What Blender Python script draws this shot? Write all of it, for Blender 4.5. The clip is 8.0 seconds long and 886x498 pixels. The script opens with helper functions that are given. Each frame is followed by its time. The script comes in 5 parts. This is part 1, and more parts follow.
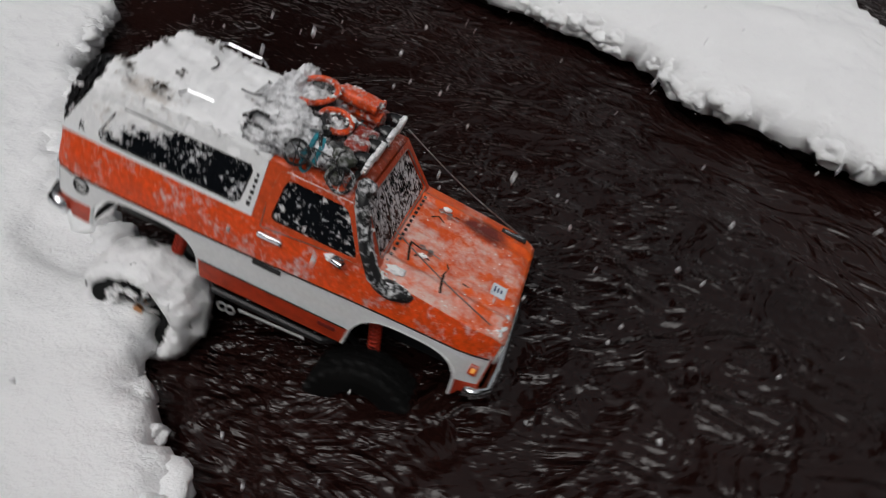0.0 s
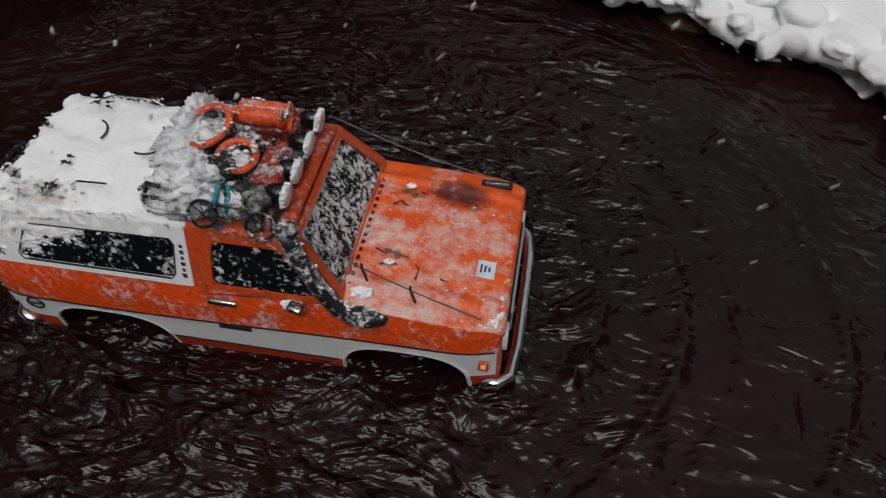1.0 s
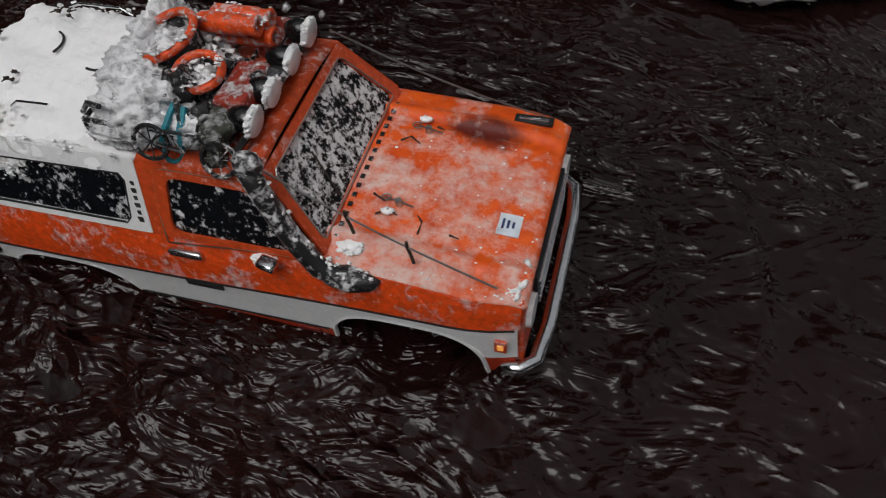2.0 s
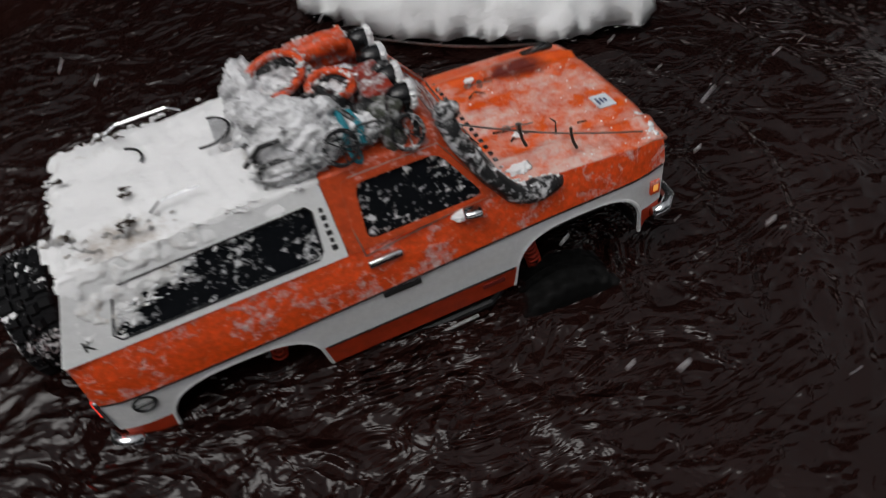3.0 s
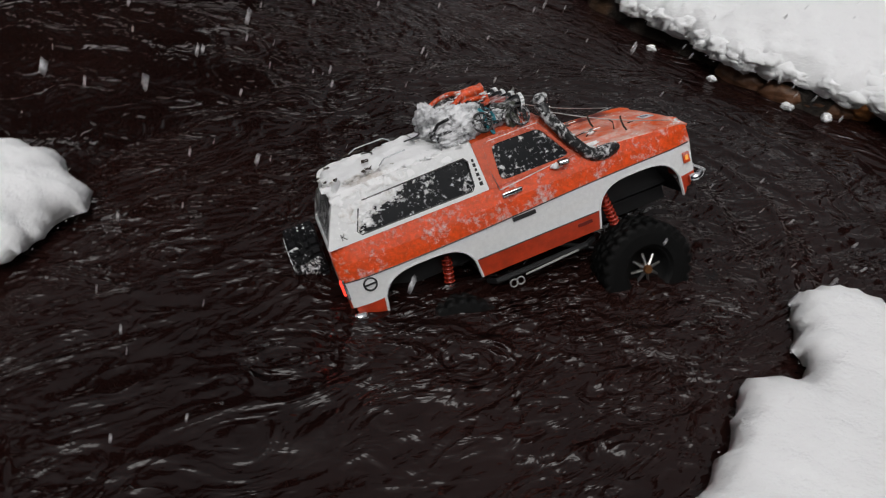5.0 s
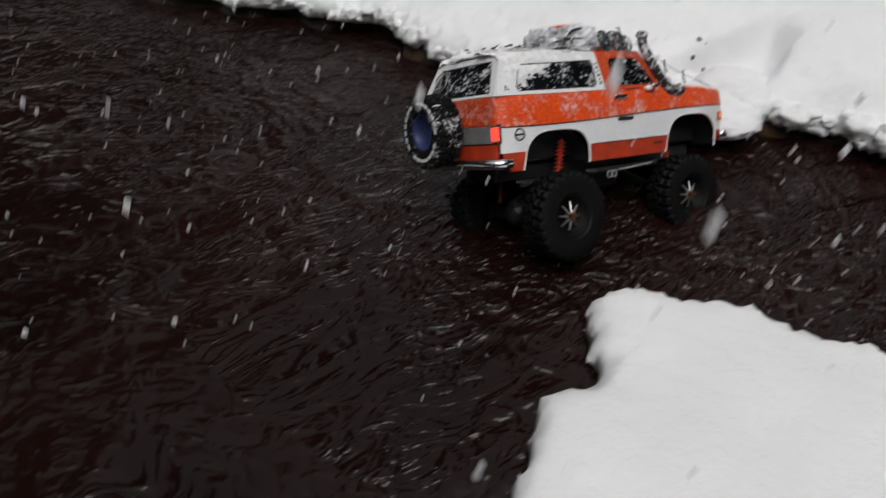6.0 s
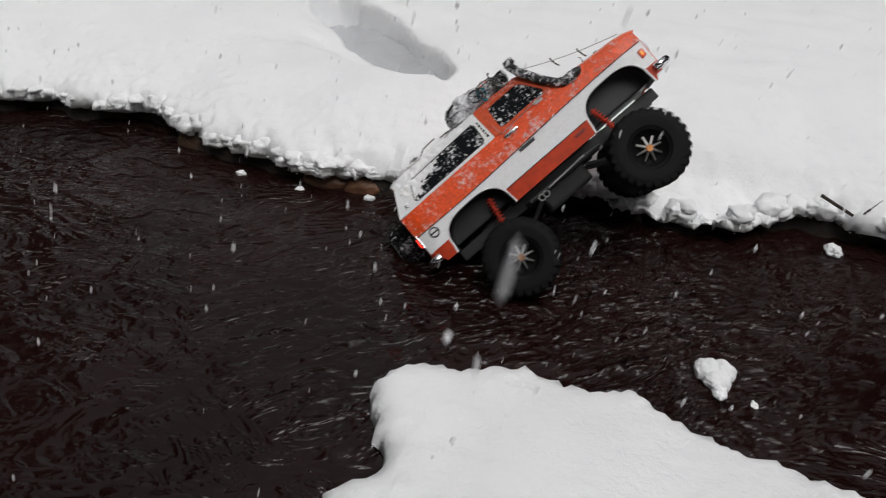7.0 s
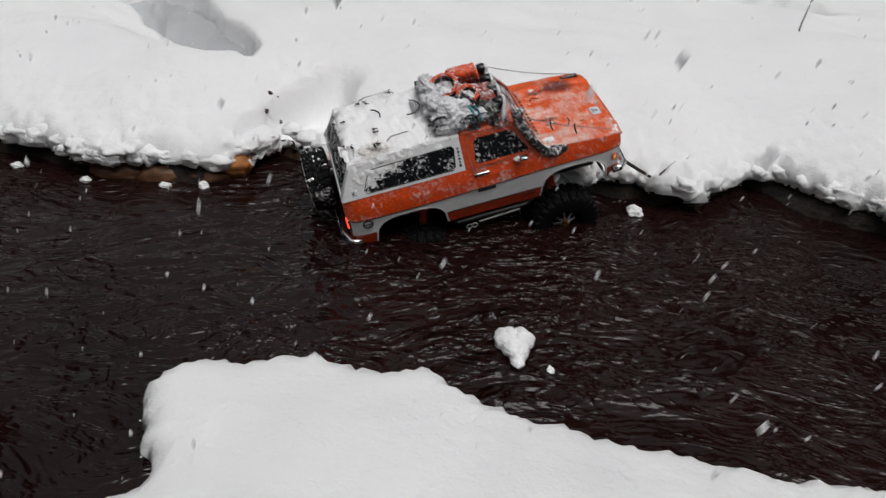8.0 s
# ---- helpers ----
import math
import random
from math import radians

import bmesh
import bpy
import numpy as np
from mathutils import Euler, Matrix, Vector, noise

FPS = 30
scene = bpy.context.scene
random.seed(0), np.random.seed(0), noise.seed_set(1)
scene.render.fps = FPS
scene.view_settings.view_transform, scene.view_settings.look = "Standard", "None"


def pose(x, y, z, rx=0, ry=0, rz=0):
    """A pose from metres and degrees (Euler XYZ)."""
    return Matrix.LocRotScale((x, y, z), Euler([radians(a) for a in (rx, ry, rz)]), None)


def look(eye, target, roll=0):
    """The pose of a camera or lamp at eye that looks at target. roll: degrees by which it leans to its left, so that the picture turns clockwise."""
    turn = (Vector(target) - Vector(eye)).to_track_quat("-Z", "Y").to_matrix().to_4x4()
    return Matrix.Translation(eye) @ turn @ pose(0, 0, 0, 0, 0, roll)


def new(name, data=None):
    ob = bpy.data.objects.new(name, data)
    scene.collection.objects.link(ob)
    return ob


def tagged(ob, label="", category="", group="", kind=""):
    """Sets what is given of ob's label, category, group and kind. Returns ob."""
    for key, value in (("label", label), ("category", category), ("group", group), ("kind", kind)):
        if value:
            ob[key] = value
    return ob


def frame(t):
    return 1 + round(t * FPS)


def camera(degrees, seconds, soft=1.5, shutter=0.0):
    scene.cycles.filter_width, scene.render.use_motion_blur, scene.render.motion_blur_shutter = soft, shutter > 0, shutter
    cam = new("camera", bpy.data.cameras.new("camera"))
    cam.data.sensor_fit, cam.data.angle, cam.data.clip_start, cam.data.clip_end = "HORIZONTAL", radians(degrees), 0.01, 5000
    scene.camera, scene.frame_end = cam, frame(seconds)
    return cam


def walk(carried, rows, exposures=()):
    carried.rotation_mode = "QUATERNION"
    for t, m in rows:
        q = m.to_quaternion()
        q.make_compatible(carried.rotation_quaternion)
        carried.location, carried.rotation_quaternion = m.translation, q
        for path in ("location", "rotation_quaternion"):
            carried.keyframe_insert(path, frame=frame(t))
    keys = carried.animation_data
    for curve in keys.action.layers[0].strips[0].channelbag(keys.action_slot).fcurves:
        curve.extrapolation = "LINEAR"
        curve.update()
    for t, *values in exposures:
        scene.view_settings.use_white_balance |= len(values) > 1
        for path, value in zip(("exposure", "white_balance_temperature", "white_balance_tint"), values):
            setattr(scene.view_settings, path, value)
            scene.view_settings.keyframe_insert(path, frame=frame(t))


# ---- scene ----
cam = camera(63.40, 8.0, soft=1.1, shutter=0.3)
CAMERA_ROWS = [
    (0.0, pose(-1.4943, -2.6030, 0.7103, 46.44, -0.10, 52.37)),
    (0.3, pose(-1.4675, -2.5463, 0.7245, 42.29, 1.12, 49.22)),
    (0.5, pose(-1.4194, -2.4905, 0.6997, 40.38, -0.08, 48.72)),
    (0.6, pose(-1.3899, -2.4633, 0.6888, 39.81, -0.49, 48.89)),
    (1.0, pose(-1.2288, -2.3678, 0.6742, 37.26, 1.50, 48.54)),
    (1.2, pose(-1.1381, -2.3024, 0.6487, 36.02, 1.66, 51.20)),
    (2.3, pose(-0.5348, -1.7475, 0.5459, 33.62, -0.50, 83.44)),
    (2.5, pose(-0.4884, -1.6469, 0.5419, 35.85, -1.98, 85.68)),
    (2.8, pose(-0.4601, -1.5141, 0.5487, 39.46, -2.81, 85.58)),
    (3.0, pose(-0.4826, -1.4383, 0.5771, 37.74, -1.38, 82.66)),
    (3.1, pose(-0.5002, -1.4068, 0.5929, 37.51, -1.09, 80.73)),
    (3.5, pose(-0.5902, -1.3332, 0.5905, 38.51, -3.88, 69.45)),
    (4.0, pose(-0.4324, -1.4671, 0.6594, 45.73, -6.55, 51.36)),
    (4.3, pose(-0.4056, -1.4584, 0.6491, 47.96, -5.81, 46.96)),
    (4.5, pose(-0.3878, -1.4526, 0.6422, 49.45, -5.32, 44.03)),
    (4.7, pose(-0.3951, -1.4471, 0.6602, 48.70, -6.15, 41.16)),
    (5.8, pose(-0.2180, -1.3218, 0.7670, 49.43, 2.97, 30.12)),
    (6.0, pose(-0.1955, -1.3140, 0.7640, 51.64, 2.01, 27.19)),
    (6.2, pose(-0.1732, -1.2888, 0.7584, 54.93, 0.41, 22.90)),
    (6.5, pose(-0.1512, -1.2699, 0.7550, 56.64, -0.81, 17.51)),
    (6.8, pose(-0.1319, -1.2691, 0.7524, 57.58, -1.62, 15.21)),
    (7.0, pose(-0.1283, -1.2651, 0.7664, 57.38, -1.35, 12.73)),
    (7.2, pose(-0.0937, -1.2440, 0.7629, 57.81, -1.45, 11.68)),
    (7.5, pose(-0.0530, -1.2200, 0.7469, 57.95, -2.33, 7.62)),
    (8.0, pose(-0.0002, -1.2039, 0.7352, 56.50, -3.47, 2.44)),
]
walk(cam, CAMERA_ROWS, [(0, -0.54), (0.6, -0.58), (1.2, -0.58), (2.5, -0.54), (3.5, -0.48), (4.0, -0.43), (4.5, -0.42), (6.0, -0.40), (8.0, -0.38)])

# ---- world and light: an overcast winter day among dark conifers ----
world = bpy.data.worlds.new("overcast")
scene.world = world
world.use_nodes = True
wn, wl = world.node_tree.nodes, world.node_tree.links
wn.clear()
sky = wn.new("ShaderNodeTexSky")
sky.sky_type = "NISHITA"
sky.sun_disc = False
sky.sun_elevation, sky.sun_rotation = radians(65), radians(147)
sky.air_density, sky.dust_density = 1.0, 4.0
grey = wn.new("ShaderNodeHueSaturation")
grey.inputs["Saturation"].default_value = 0.10
back = wn.new("ShaderNodeBackground")
back.inputs["Strength"].default_value = 0.15
wout = wn.new("ShaderNodeOutputWorld")
wl.new(sky.outputs[0], grey.inputs["Color"])
wl.new(grey.outputs[0], back.inputs["Color"])
wl.new(back.outputs[0], wout.inputs["Surface"])

sun_data = bpy.data.lights.new("sun", "SUN")
sun_data.energy, sun_data.angle, sun_data.color = 1.15, radians(40), (1.0, 0.98, 0.96)
sun = new("sun", sun_data)
sun.matrix_world = look((0, 0, 6), (-1.5, 2.3, 0))
scene.view_settings.exposure = -0.05


# ---- materials ----
class Mat:
    """A small builder of node materials."""

    def __init__(self, name, rough=0.6, metal=0.0, color=(0.5, 0.5, 0.5), spec=0.5):
        self.m = bpy.data.materials.new(name)
        self.m.use_nodes = True
        self.t = self.m.node_tree
        self.b = self.t.nodes["Principled BSDF"]
        self.set("Base Color", (*color, 1))
        self.set("Roughness", rough)
        self.set("Metallic", metal)
        self.set("Specular IOR Level", spec)
        self.co = self.t.nodes.new("ShaderNodeTexCoord").outputs["Object"]

    def set(self, key, v):
        if isinstance(v, bpy.types.NodeSocket):
            self.t.links.new(v, self.b.inputs[key])
        else:
            self.b.inputs[key].default_value = v
        return self

    def noise(self, scale, detail=4.0, rough=0.6, lo=0.0, hi=1.0, stretch=None, co=None, swirl=0.0):
        n = self.t.nodes.new("ShaderNodeTexNoise")
        n.inputs["Distortion"].default_value = swirl
        n.inputs["Scale"].default_value, n.inputs["Detail"].default_value, n.inputs["Roughness"].default_value = scale, detail, rough
        src = co or self.co
        if stretch:
            mp = self.t.nodes.new("ShaderNodeMapping")
            mp.inputs["Scale"].default_value = stretch
            self.t.links.new(src, mp.inputs["Vector"])
            src = mp.outputs[0]
        self.t.links.new(src, n.inputs["Vector"])
        return self.ramp(n.outputs["Fac"], lo, hi)

    def ramp(self, v, lo, hi):
        r = self.t.nodes.new("ShaderNodeMapRange")
        r.inputs["From Min"].default_value, r.inputs["From Max"].default_value = lo, hi
        self.t.links.new(v, r.inputs["Value"])
        return r.outputs["Result"]

    def mix(self, f, a, b):
        n = self.t.nodes.new("ShaderNodeMix")
        n.data_type = "RGBA"
        for i, v in ((0, f), (6, a), (7, b)):
            if isinstance(v, bpy.types.NodeSocket):
                self.t.links.new(v, n.inputs[i])
            elif i:
                n.inputs[i].default_value = (*v, 1)
            else:
                n.inputs[0].default_value = v
        return n.outputs[2]

    def math(self, op, a, b=0.0):
        n = self.t.nodes.new("ShaderNodeMath")
        n.operation = op
        for i, v in ((0, a), (1, b)):
            if isinstance(v, bpy.types.NodeSocket):
                self.t.links.new(v, n.inputs[i])
            else:
                n.inputs[i].default_value = v
        return n.outputs[0]

    def bump(self, h, dist, strength=1.0, after=None):
        n = self.t.nodes.new("ShaderNodeBump")
        n.inputs["Distance"].default_value, n.inputs["Strength"].default_value = dist, strength
        self.t.links.new(h, n.inputs["Height"])
        if after:
            self.t.links.new(after, n.inputs["Normal"])
        return n.outputs[0]

    def glow(self, color, strength):
        self.set("Emission Color", (*color, 1))
        self.set("Emission Strength", strength)
        return self


def plain(name, color, rough=0.6, metal=0.0, grain=60, amount=0.25, relief=0.0004, spec=0.5):
    """A plain surface with fine variation of colour, gloss and relief."""
    m = Mat(name, rough, metal, color, spec)
    n = m.noise(grain, 5, 0.65, 0.3, 0.7)
    m.set("Base Color", m.mix(n, tuple(c * (1 - amount) for c in color), tuple(min(1, c * (1 + amount)) for c in color)))
    m.set("Normal", m.bump(m.noise(grain * 6, 3), relief, 0.5))
    return m.m


def frosted(name, color, rough, lo, hi, scale=45.0, blot=11.0, metal=0.0, spec=0.5, vary=1.0):
    """A surface with frost and clotted flakes on it. lo, hi: the noise at which the snow begins and is full."""
    m = Mat(name, rough, metal, color, spec)
    fine = m.noise(scale, 8, 0.68)
    big = m.noise(blot, 3, 0.5)
    both = m.math("ADD", m.math("MULTIPLY", fine, 0.62), m.math("MULTIPLY", big, 0.38))
    snow = m.ramp(both, lo, hi)
    hue = m.mix(m.noise(170, 4, 0.6, 0.35, 0.65), tuple(c * (1 - 0.22 * vary) for c in color), tuple(min(1, c * (1 + 0.15 * vary)) for c in color))
    m.set("Base Color", m.mix(snow, hue, (0.80, 0.80, 0.82)))
    m.set("Roughness", m.math("ADD", m.math("MULTIPLY", snow, 0.85 - rough), rough))
    m.set("Normal", m.bump(m.math("ADD", snow, m.math("MULTIPLY", m.noise(420, 3), 0.25)), 0.0022, 0.7))
    return m.m


def snow_material(name, tint=(0.915, 0.92, 0.93)):
    m = Mat(name, 0.8, 0.0, tint, 0.25)
    n = m.noise(7, 4, 0.5, 0.3, 0.7)
    m.set("Base Color", m.mix(n, tuple(c * 0.975 for c in tint), tint))
    b1 = m.bump(m.noise(24, 4, 0.55), 0.010, 0.35)
    b2 = m.bump(m.noise(85, 4, 0.55), 0.005, 0.4, b1)
    b2 = m.bump(m.noise(240, 5, 0.65), 0.0035, 0.45, b2)
    m.set("Normal", b2)
    return m.m


SNOW = snow_material("snow")
CLOT = snow_material("clotted_snow", (0.93, 0.93, 0.94))


def flake_material():
    """Loose flakes let half of the light through."""
    m = Mat("flake", 0.7, 0, (0.9, 0.9, 0.92), 0.2)
    thin = m.t.nodes.new("ShaderNodeBsdfTranslucent")
    thin.inputs["Color"].default_value = (0.9, 0.9, 0.92, 1)
    both = m.t.nodes.new("ShaderNodeMixShader")
    both.inputs[0].default_value = 0.35
    m.t.links.new(m.b.outputs[0], both.inputs[1])
    m.t.links.new(thin.outputs[0], both.inputs[2])
    m.t.links.new(both.outputs[0], m.t.nodes["Material Output"].inputs["Surface"])
    return m.m


FLAKE = flake_material()
# snow tinted mid-grey: the hollow's shade is put into the colour
SHADE_SNOW = snow_material("shade_grey_snow", (0.50, 0.51, 0.53))


def hood_material():
    m = Mat("orange_hood_paint", 0.35, 0.0, (0.62, 0.10, 0.02))
    fine, big = m.noise(75, 8, 0.72), m.noise(20, 4, 0.6)
    geo = m.t.nodes.new("ShaderNodeSeparateXYZ")
    m.t.links.new(m.co, geo.inputs[0])
    drift = m.math("MULTIPLY", m.math("SUBTRACT", m.ramp(geo.outputs[1], 0.075, -0.085), 0.5), 0.10)
    snow = m.ramp(m.math("ADD", m.math("ADD", m.math("MULTIPLY", fine, 0.5), m.math("MULTIPLY", big, 0.5)), drift), 0.455, 0.62)
    paint = m.mix(m.noise(60, 5, 0.6, 0.3, 0.7), (0.70, 0.072, 0.006), (0.90, 0.135, 0.014))
    dx = m.math("MULTIPLY", m.math("SUBTRACT", geo.outputs[0], 0.190), 32.0)
    dy = m.math("MULTIPLY", m.math("SUBTRACT", geo.outputs[1], 0.062), 50.0)
    r = m.math("SQRT", m.math("ADD", m.math("POWER", dx, 2.0), m.math("POWER", dy, 2.0)))
    stain = m.ramp(m.math("ADD", r, m.math("MULTIPLY", m.noise(70, 4), 1.3)), 1.95, 1.15)
    worn = m.mix(m.math("MULTIPLY", stain, 0.95), paint, (0.10, 0.012, 0.01))
    m.set("Base Color", m.mix(m.math("MULTIPLY", snow, 0.74), worn, (0.80, 0.71, 0.66)))
    m.set("Roughness", m.math("ADD", m.math("MULTIPLY", snow, 0.5), 0.33))
    m.set("Normal", m.bump(m.math("ADD", snow, m.math("MULTIPLY", m.noise(420, 3), 0.2)), 0.0018, 0.6))
    return m.m


HOOD = hood_material()
ORANGE = frosted("orange_paint", (0.78, 0.076, 0.007), 0.38, 0.515, 0.72, 150, 30)
DOOR_ORANGE = frosted("orange_roof_paint", (0.58, 0.068, 0.012), 0.4, 0.545, 0.72, 170, 16)
RED_SILL = plain("red_orange_sill", (0.50, 0.045, 0.012), 0.4)
WHITE = frosted("white_paint", (0.80, 0.805, 0.81), 0.6, 0.62, 0.80, 130, vary=0.2, spec=0.3)
GLASS = frosted("frosted_black_glass", (0.006, 0.007, 0.009), 0.08, 0.530, 0.585, 170, 36, spec=0.10)
SCREEN = frosted("frosted_windscreen", (0.008, 0.009, 0.011), 0.1, 0.475, 0.545, 240, 70, spec=0.25)
BLACK = plain("black_plastic", (0.012, 0.012, 0.013), 0.45)
BLACK_FROST = frosted("black_plastic_with_frost", (0.012, 0.012, 0.013), 0.35, 0.52, 0.60, 210, 45)
RUBBER = plain("wet_tyre_rubber", (0.0045, 0.0045, 0.0045), 0.6, relief=0.001, spec=0.15)
RUBBER_FROST = frosted("tyre_rubber_with_frost", (0.006, 0.006, 0.007), 0.7, 0.545, 0.62, 210, 30, spec=0.15)
CHROME = plain("chrome", (0.75, 0.76, 0.78), 0.16, 1.0, amount=0.08)
STEEL = plain("dull_steel", (0.42, 0.41, 0.40), 0.38, 1.0)
COPPER = plain("copper_hub", (0.55, 0.25, 0.10), 0.35, 1.0)
DARK_RED = frosted("dark_red_plastic", (0.30, 0.025, 0.010), 0.45, 0.50, 0.62, 190, 50)
POD = frosted("glossy_black_lamp", (0.008, 0.008, 0.009), 0.08, 0.62, 0.70, 160, 40)
GEAR_ORANGE = frosted("orange_plastic", (0.80, 0.085, 0.012), 0.4, 0.51, 0.63, 190, 40)
GEAR_GREY = frosted("grey_canvas_in_snow", (0.07, 0.072, 0.08), 0.85, 0.33, 0.53, 150, 55)
CAMO = frosted("green_grey_cloth", (0.05, 0.055, 0.04), 0.85, 0.5, 0.7, 130, 50)
TEAL = frosted("teal_strap", (0.02, 0.22, 0.28), 0.6, 0.55, 0.8, 120)
SPRING = plain("red_spring", (0.45, 0.035, 0.015), 0.4)
TWIG = plain("twig_bark", (0.035, 0.024, 0.017), 0.85, relief=0.001)
BAR = plain("dark_lettering", (0.02, 0.02, 0.02), 0.5)
PAPER = plain("pale_sticker", (0.62, 0.68, 0.74), 0.5)
TAIL = Mat("tail_lamp", 0.2, 0, (0.5, 0.01, 0.01)).glow((1.0, 0.05, 0.03), 2.6).m
AMBER = Mat("amber_lamp", 0.2, 0, (0.6, 0.25, 0.03)).glow((1.0, 0.45, 0.12), 0.7).m
LENS = plain("white_lens_cover", (0.72, 0.73, 0.75), 0.3)
BLUE = plain("blue_cover", (0.02, 0.035, 0.12), 0.5)


def gritty_snow():
    """Snow with brown silt and dark specks in it."""
    m = Mat("gritty_snow", 0.85, 0, (0.7, 0.68, 0.66), 0.25)
    silt = m.mix(m.noise(60, 5, 0.65, 0.50, 0.68), (0.90, 0.89, 0.89), (0.50, 0.44, 0.38))
    m.set("Base Color", m.mix(m.noise(210, 4, 0.6, 0.68, 0.74), silt, (0.07, 0.05, 0.04)))
    m.set("Normal", m.bump(m.noise(260, 6, 0.75), 0.006, 0.8))
    return m.m


GRIT = gritty_snow()


def slide_material():
    """White snow with faint silt in soft patches."""
    m = Mat("silty_snow", 0.85, 0, (0.9, 0.9, 0.9), 0.25)
    m.set("Base Color", m.mix(m.noise(55, 5, 0.65, 0.52, 0.80), (0.92, 0.92, 0.925), (0.42, 0.35, 0.28)))
    m.set("Normal", m.bump(m.noise(260, 6, 0.7), 0.003, 0.5))
    return m.m


SLIDE = slide_material()
HEAP = frosted("wet_heaped_snow", (0.16, 0.16, 0.17), 0.85, 0.30, 0.52, 110, 40)


def roof_snow_material():
    """Clean soft snow with brown silt in two stained patches."""
    m = Mat("roof_snow", 0.8, 0, (0.93, 0.93, 0.94), 0.25)
    sep = m.t.nodes.new("ShaderNodeSeparateXYZ")
    m.t.links.new(m.co, sep.inputs[0])

    def spot(x, y, rx, ry):
        u = m.math("DIVIDE", m.math("SUBTRACT", sep.outputs[0], x), rx)
        v = m.math("DIVIDE", m.math("SUBTRACT", sep.outputs[1], y), ry)
        return m.ramp(m.math("SQRT", m.math("ADD", m.math("POWER", u, 2.0), m.math("POWER", v, 2.0))), 1.0, 0.2)
    zone = m.math("MAXIMUM", spot(-0.195, -0.068, 0.065, 0.034), spot(-0.078, -0.012, 0.024, 0.044))
    zone = m.math("MAXIMUM", zone, m.math("MULTIPLY", spot(-0.200, 0.045, 0.05, 0.03), 0.5))
    silt = m.ramp(m.math("ADD", m.math("MULTIPLY", m.noise(120, 6, 0.7), 0.62), m.math("MULTIPLY", zone, 0.32)), 0.47, 0.76)
    m.set("Base Color", m.mix(silt, (0.93, 0.93, 0.94), (0.36, 0.29, 0.23)))
    m.set("Normal", m.bump(m.noise(260, 6, 0.7), 0.003, 0.4, m.bump(m.noise(40, 4, 0.55), 0.006, 0.35)))
    return m.m


ROOF_SNOW = roof_snow_material()


def soil_material():
    m = Mat("wet_soil", 0.55, 0, (0.03, 0.02, 0.014))
    patch = m.noise(3.2, 3, 0.5, 0.56, 0.66)
    dark = m.mix(m.noise(30, 6, 0.6, 0.3, 0.7), (0.008, 0.006, 0.005), (0.035, 0.024, 0.016))
    m.set("Base Color", m.mix(patch, dark, (0.17, 0.085, 0.035)))
    m.set("Normal", m.bump(m.noise(45, 6, 0.7), 0.02, 0.9))
    return m.m


SOIL = soil_material()


def water_material(name, swell_h, ripple_h, fine_h, disc=0.0):
    """Dark peaty stream water: long swell, ripples in patches, fine shivers. disc: the radius over which a wave's ripples die away."""
    m = Mat(name, 0.05, 0, (0.003, 0.002, 0.0016), 0.55)
    m.b.inputs["IOR"].default_value = 1.33
    m.set("Base Color", m.mix(m.noise(1.6, 4, 0.6, 0.35, 0.65), (0.0068, 0.0023, 0.0020), (0.0150, 0.0055, 0.0045)))
    swell = m.noise(3.4, 2, 0.45, stretch=(0.8, 1.6, 1.0), swirl=0.6)
    rip = m.noise(9.5, 2, 0.45, stretch=(0.8, 1.4, 1.0), swirl=2.2)
    tiny = m.noise(30, 2, 0.5, stretch=(0.8, 1.4, 1.0), swirl=1.6)
    ridge = m.noise(9.0, 2, 0.5, stretch=(0.8, 1.3, 1.0), swirl=1.5)
    crest = m.math("POWER", m.math("SUBTRACT", 1.0, m.math("ABSOLUTE", m.math("SUBTRACT", m.math("MULTIPLY", ridge, 2.0), 1.0))), 4.0)
    if disc:
        at = m.t.nodes.new("ShaderNodeVectorMath")
        at.operation = "LENGTH"
        m.t.links.new(m.co, at.inputs[0])
        near = m.ramp(at.outputs["Value"], disc * 0.85, disc * 0.30)
    place = m.t.nodes.new("ShaderNodeNewGeometry").outputs["Position"]
    sep = m.t.nodes.new("ShaderNodeSeparateXYZ")
    m.t.links.new(place, sep.inputs[0])
    rapid = m.math("MULTIPLY", m.math("MAXIMUM", m.ramp(sep.outputs[0], -0.75, -0.1), m.math("MULTIPLY", m.ramp(sep.outputs[1], -0.95, -0.45), 0.75)), m.ramp(sep.outputs[0], 0.40, -0.05))
    where = m.math("ADD", m.noise(1.5, 3, 0.6, 0.47, 0.66, co=place), m.math("ADD", m.math("MULTIPLY", rapid, 0.42), 0.05))
    patch = m.math("ADD", m.noise(2.3, 3, 0.6, 0.50, 0.64, co=place), m.math("ADD", m.math("MULTIPLY", rapid, 0.40), 0.04))
    where, patch = m.math("MINIMUM", m.math("MAXIMUM", where, 0.30), 1.0), m.math("MINIMUM", m.math("MAXIMUM", patch, 0.26), 1.0)
    if disc:
        where, patch = m.math("MAXIMUM", where, near), m.math("MAXIMUM", patch, near)
    b = m.bump(swell, swell_h, 0.55)
    b = m.bump(m.math("MULTIPLY", rip, where), ripple_h, 0.9, b)
    b = m.bump(m.math("MULTIPLY", tiny, patch), fine_h, 0.8, b)
    b = m.bump(m.math("MULTIPLY", crest, m.math("ADD", m.math("MULTIPLY", patch, 0.85), 0.15)), 0.006, 0.8, b)
    m.set("Normal", b)
    return m.m


WATER = water_material("stream_water", 0.026, 0.027, 0.0070)
WAVE = water_material("stirred_water", 0.024, 0.032, 0.0080, 0.66)


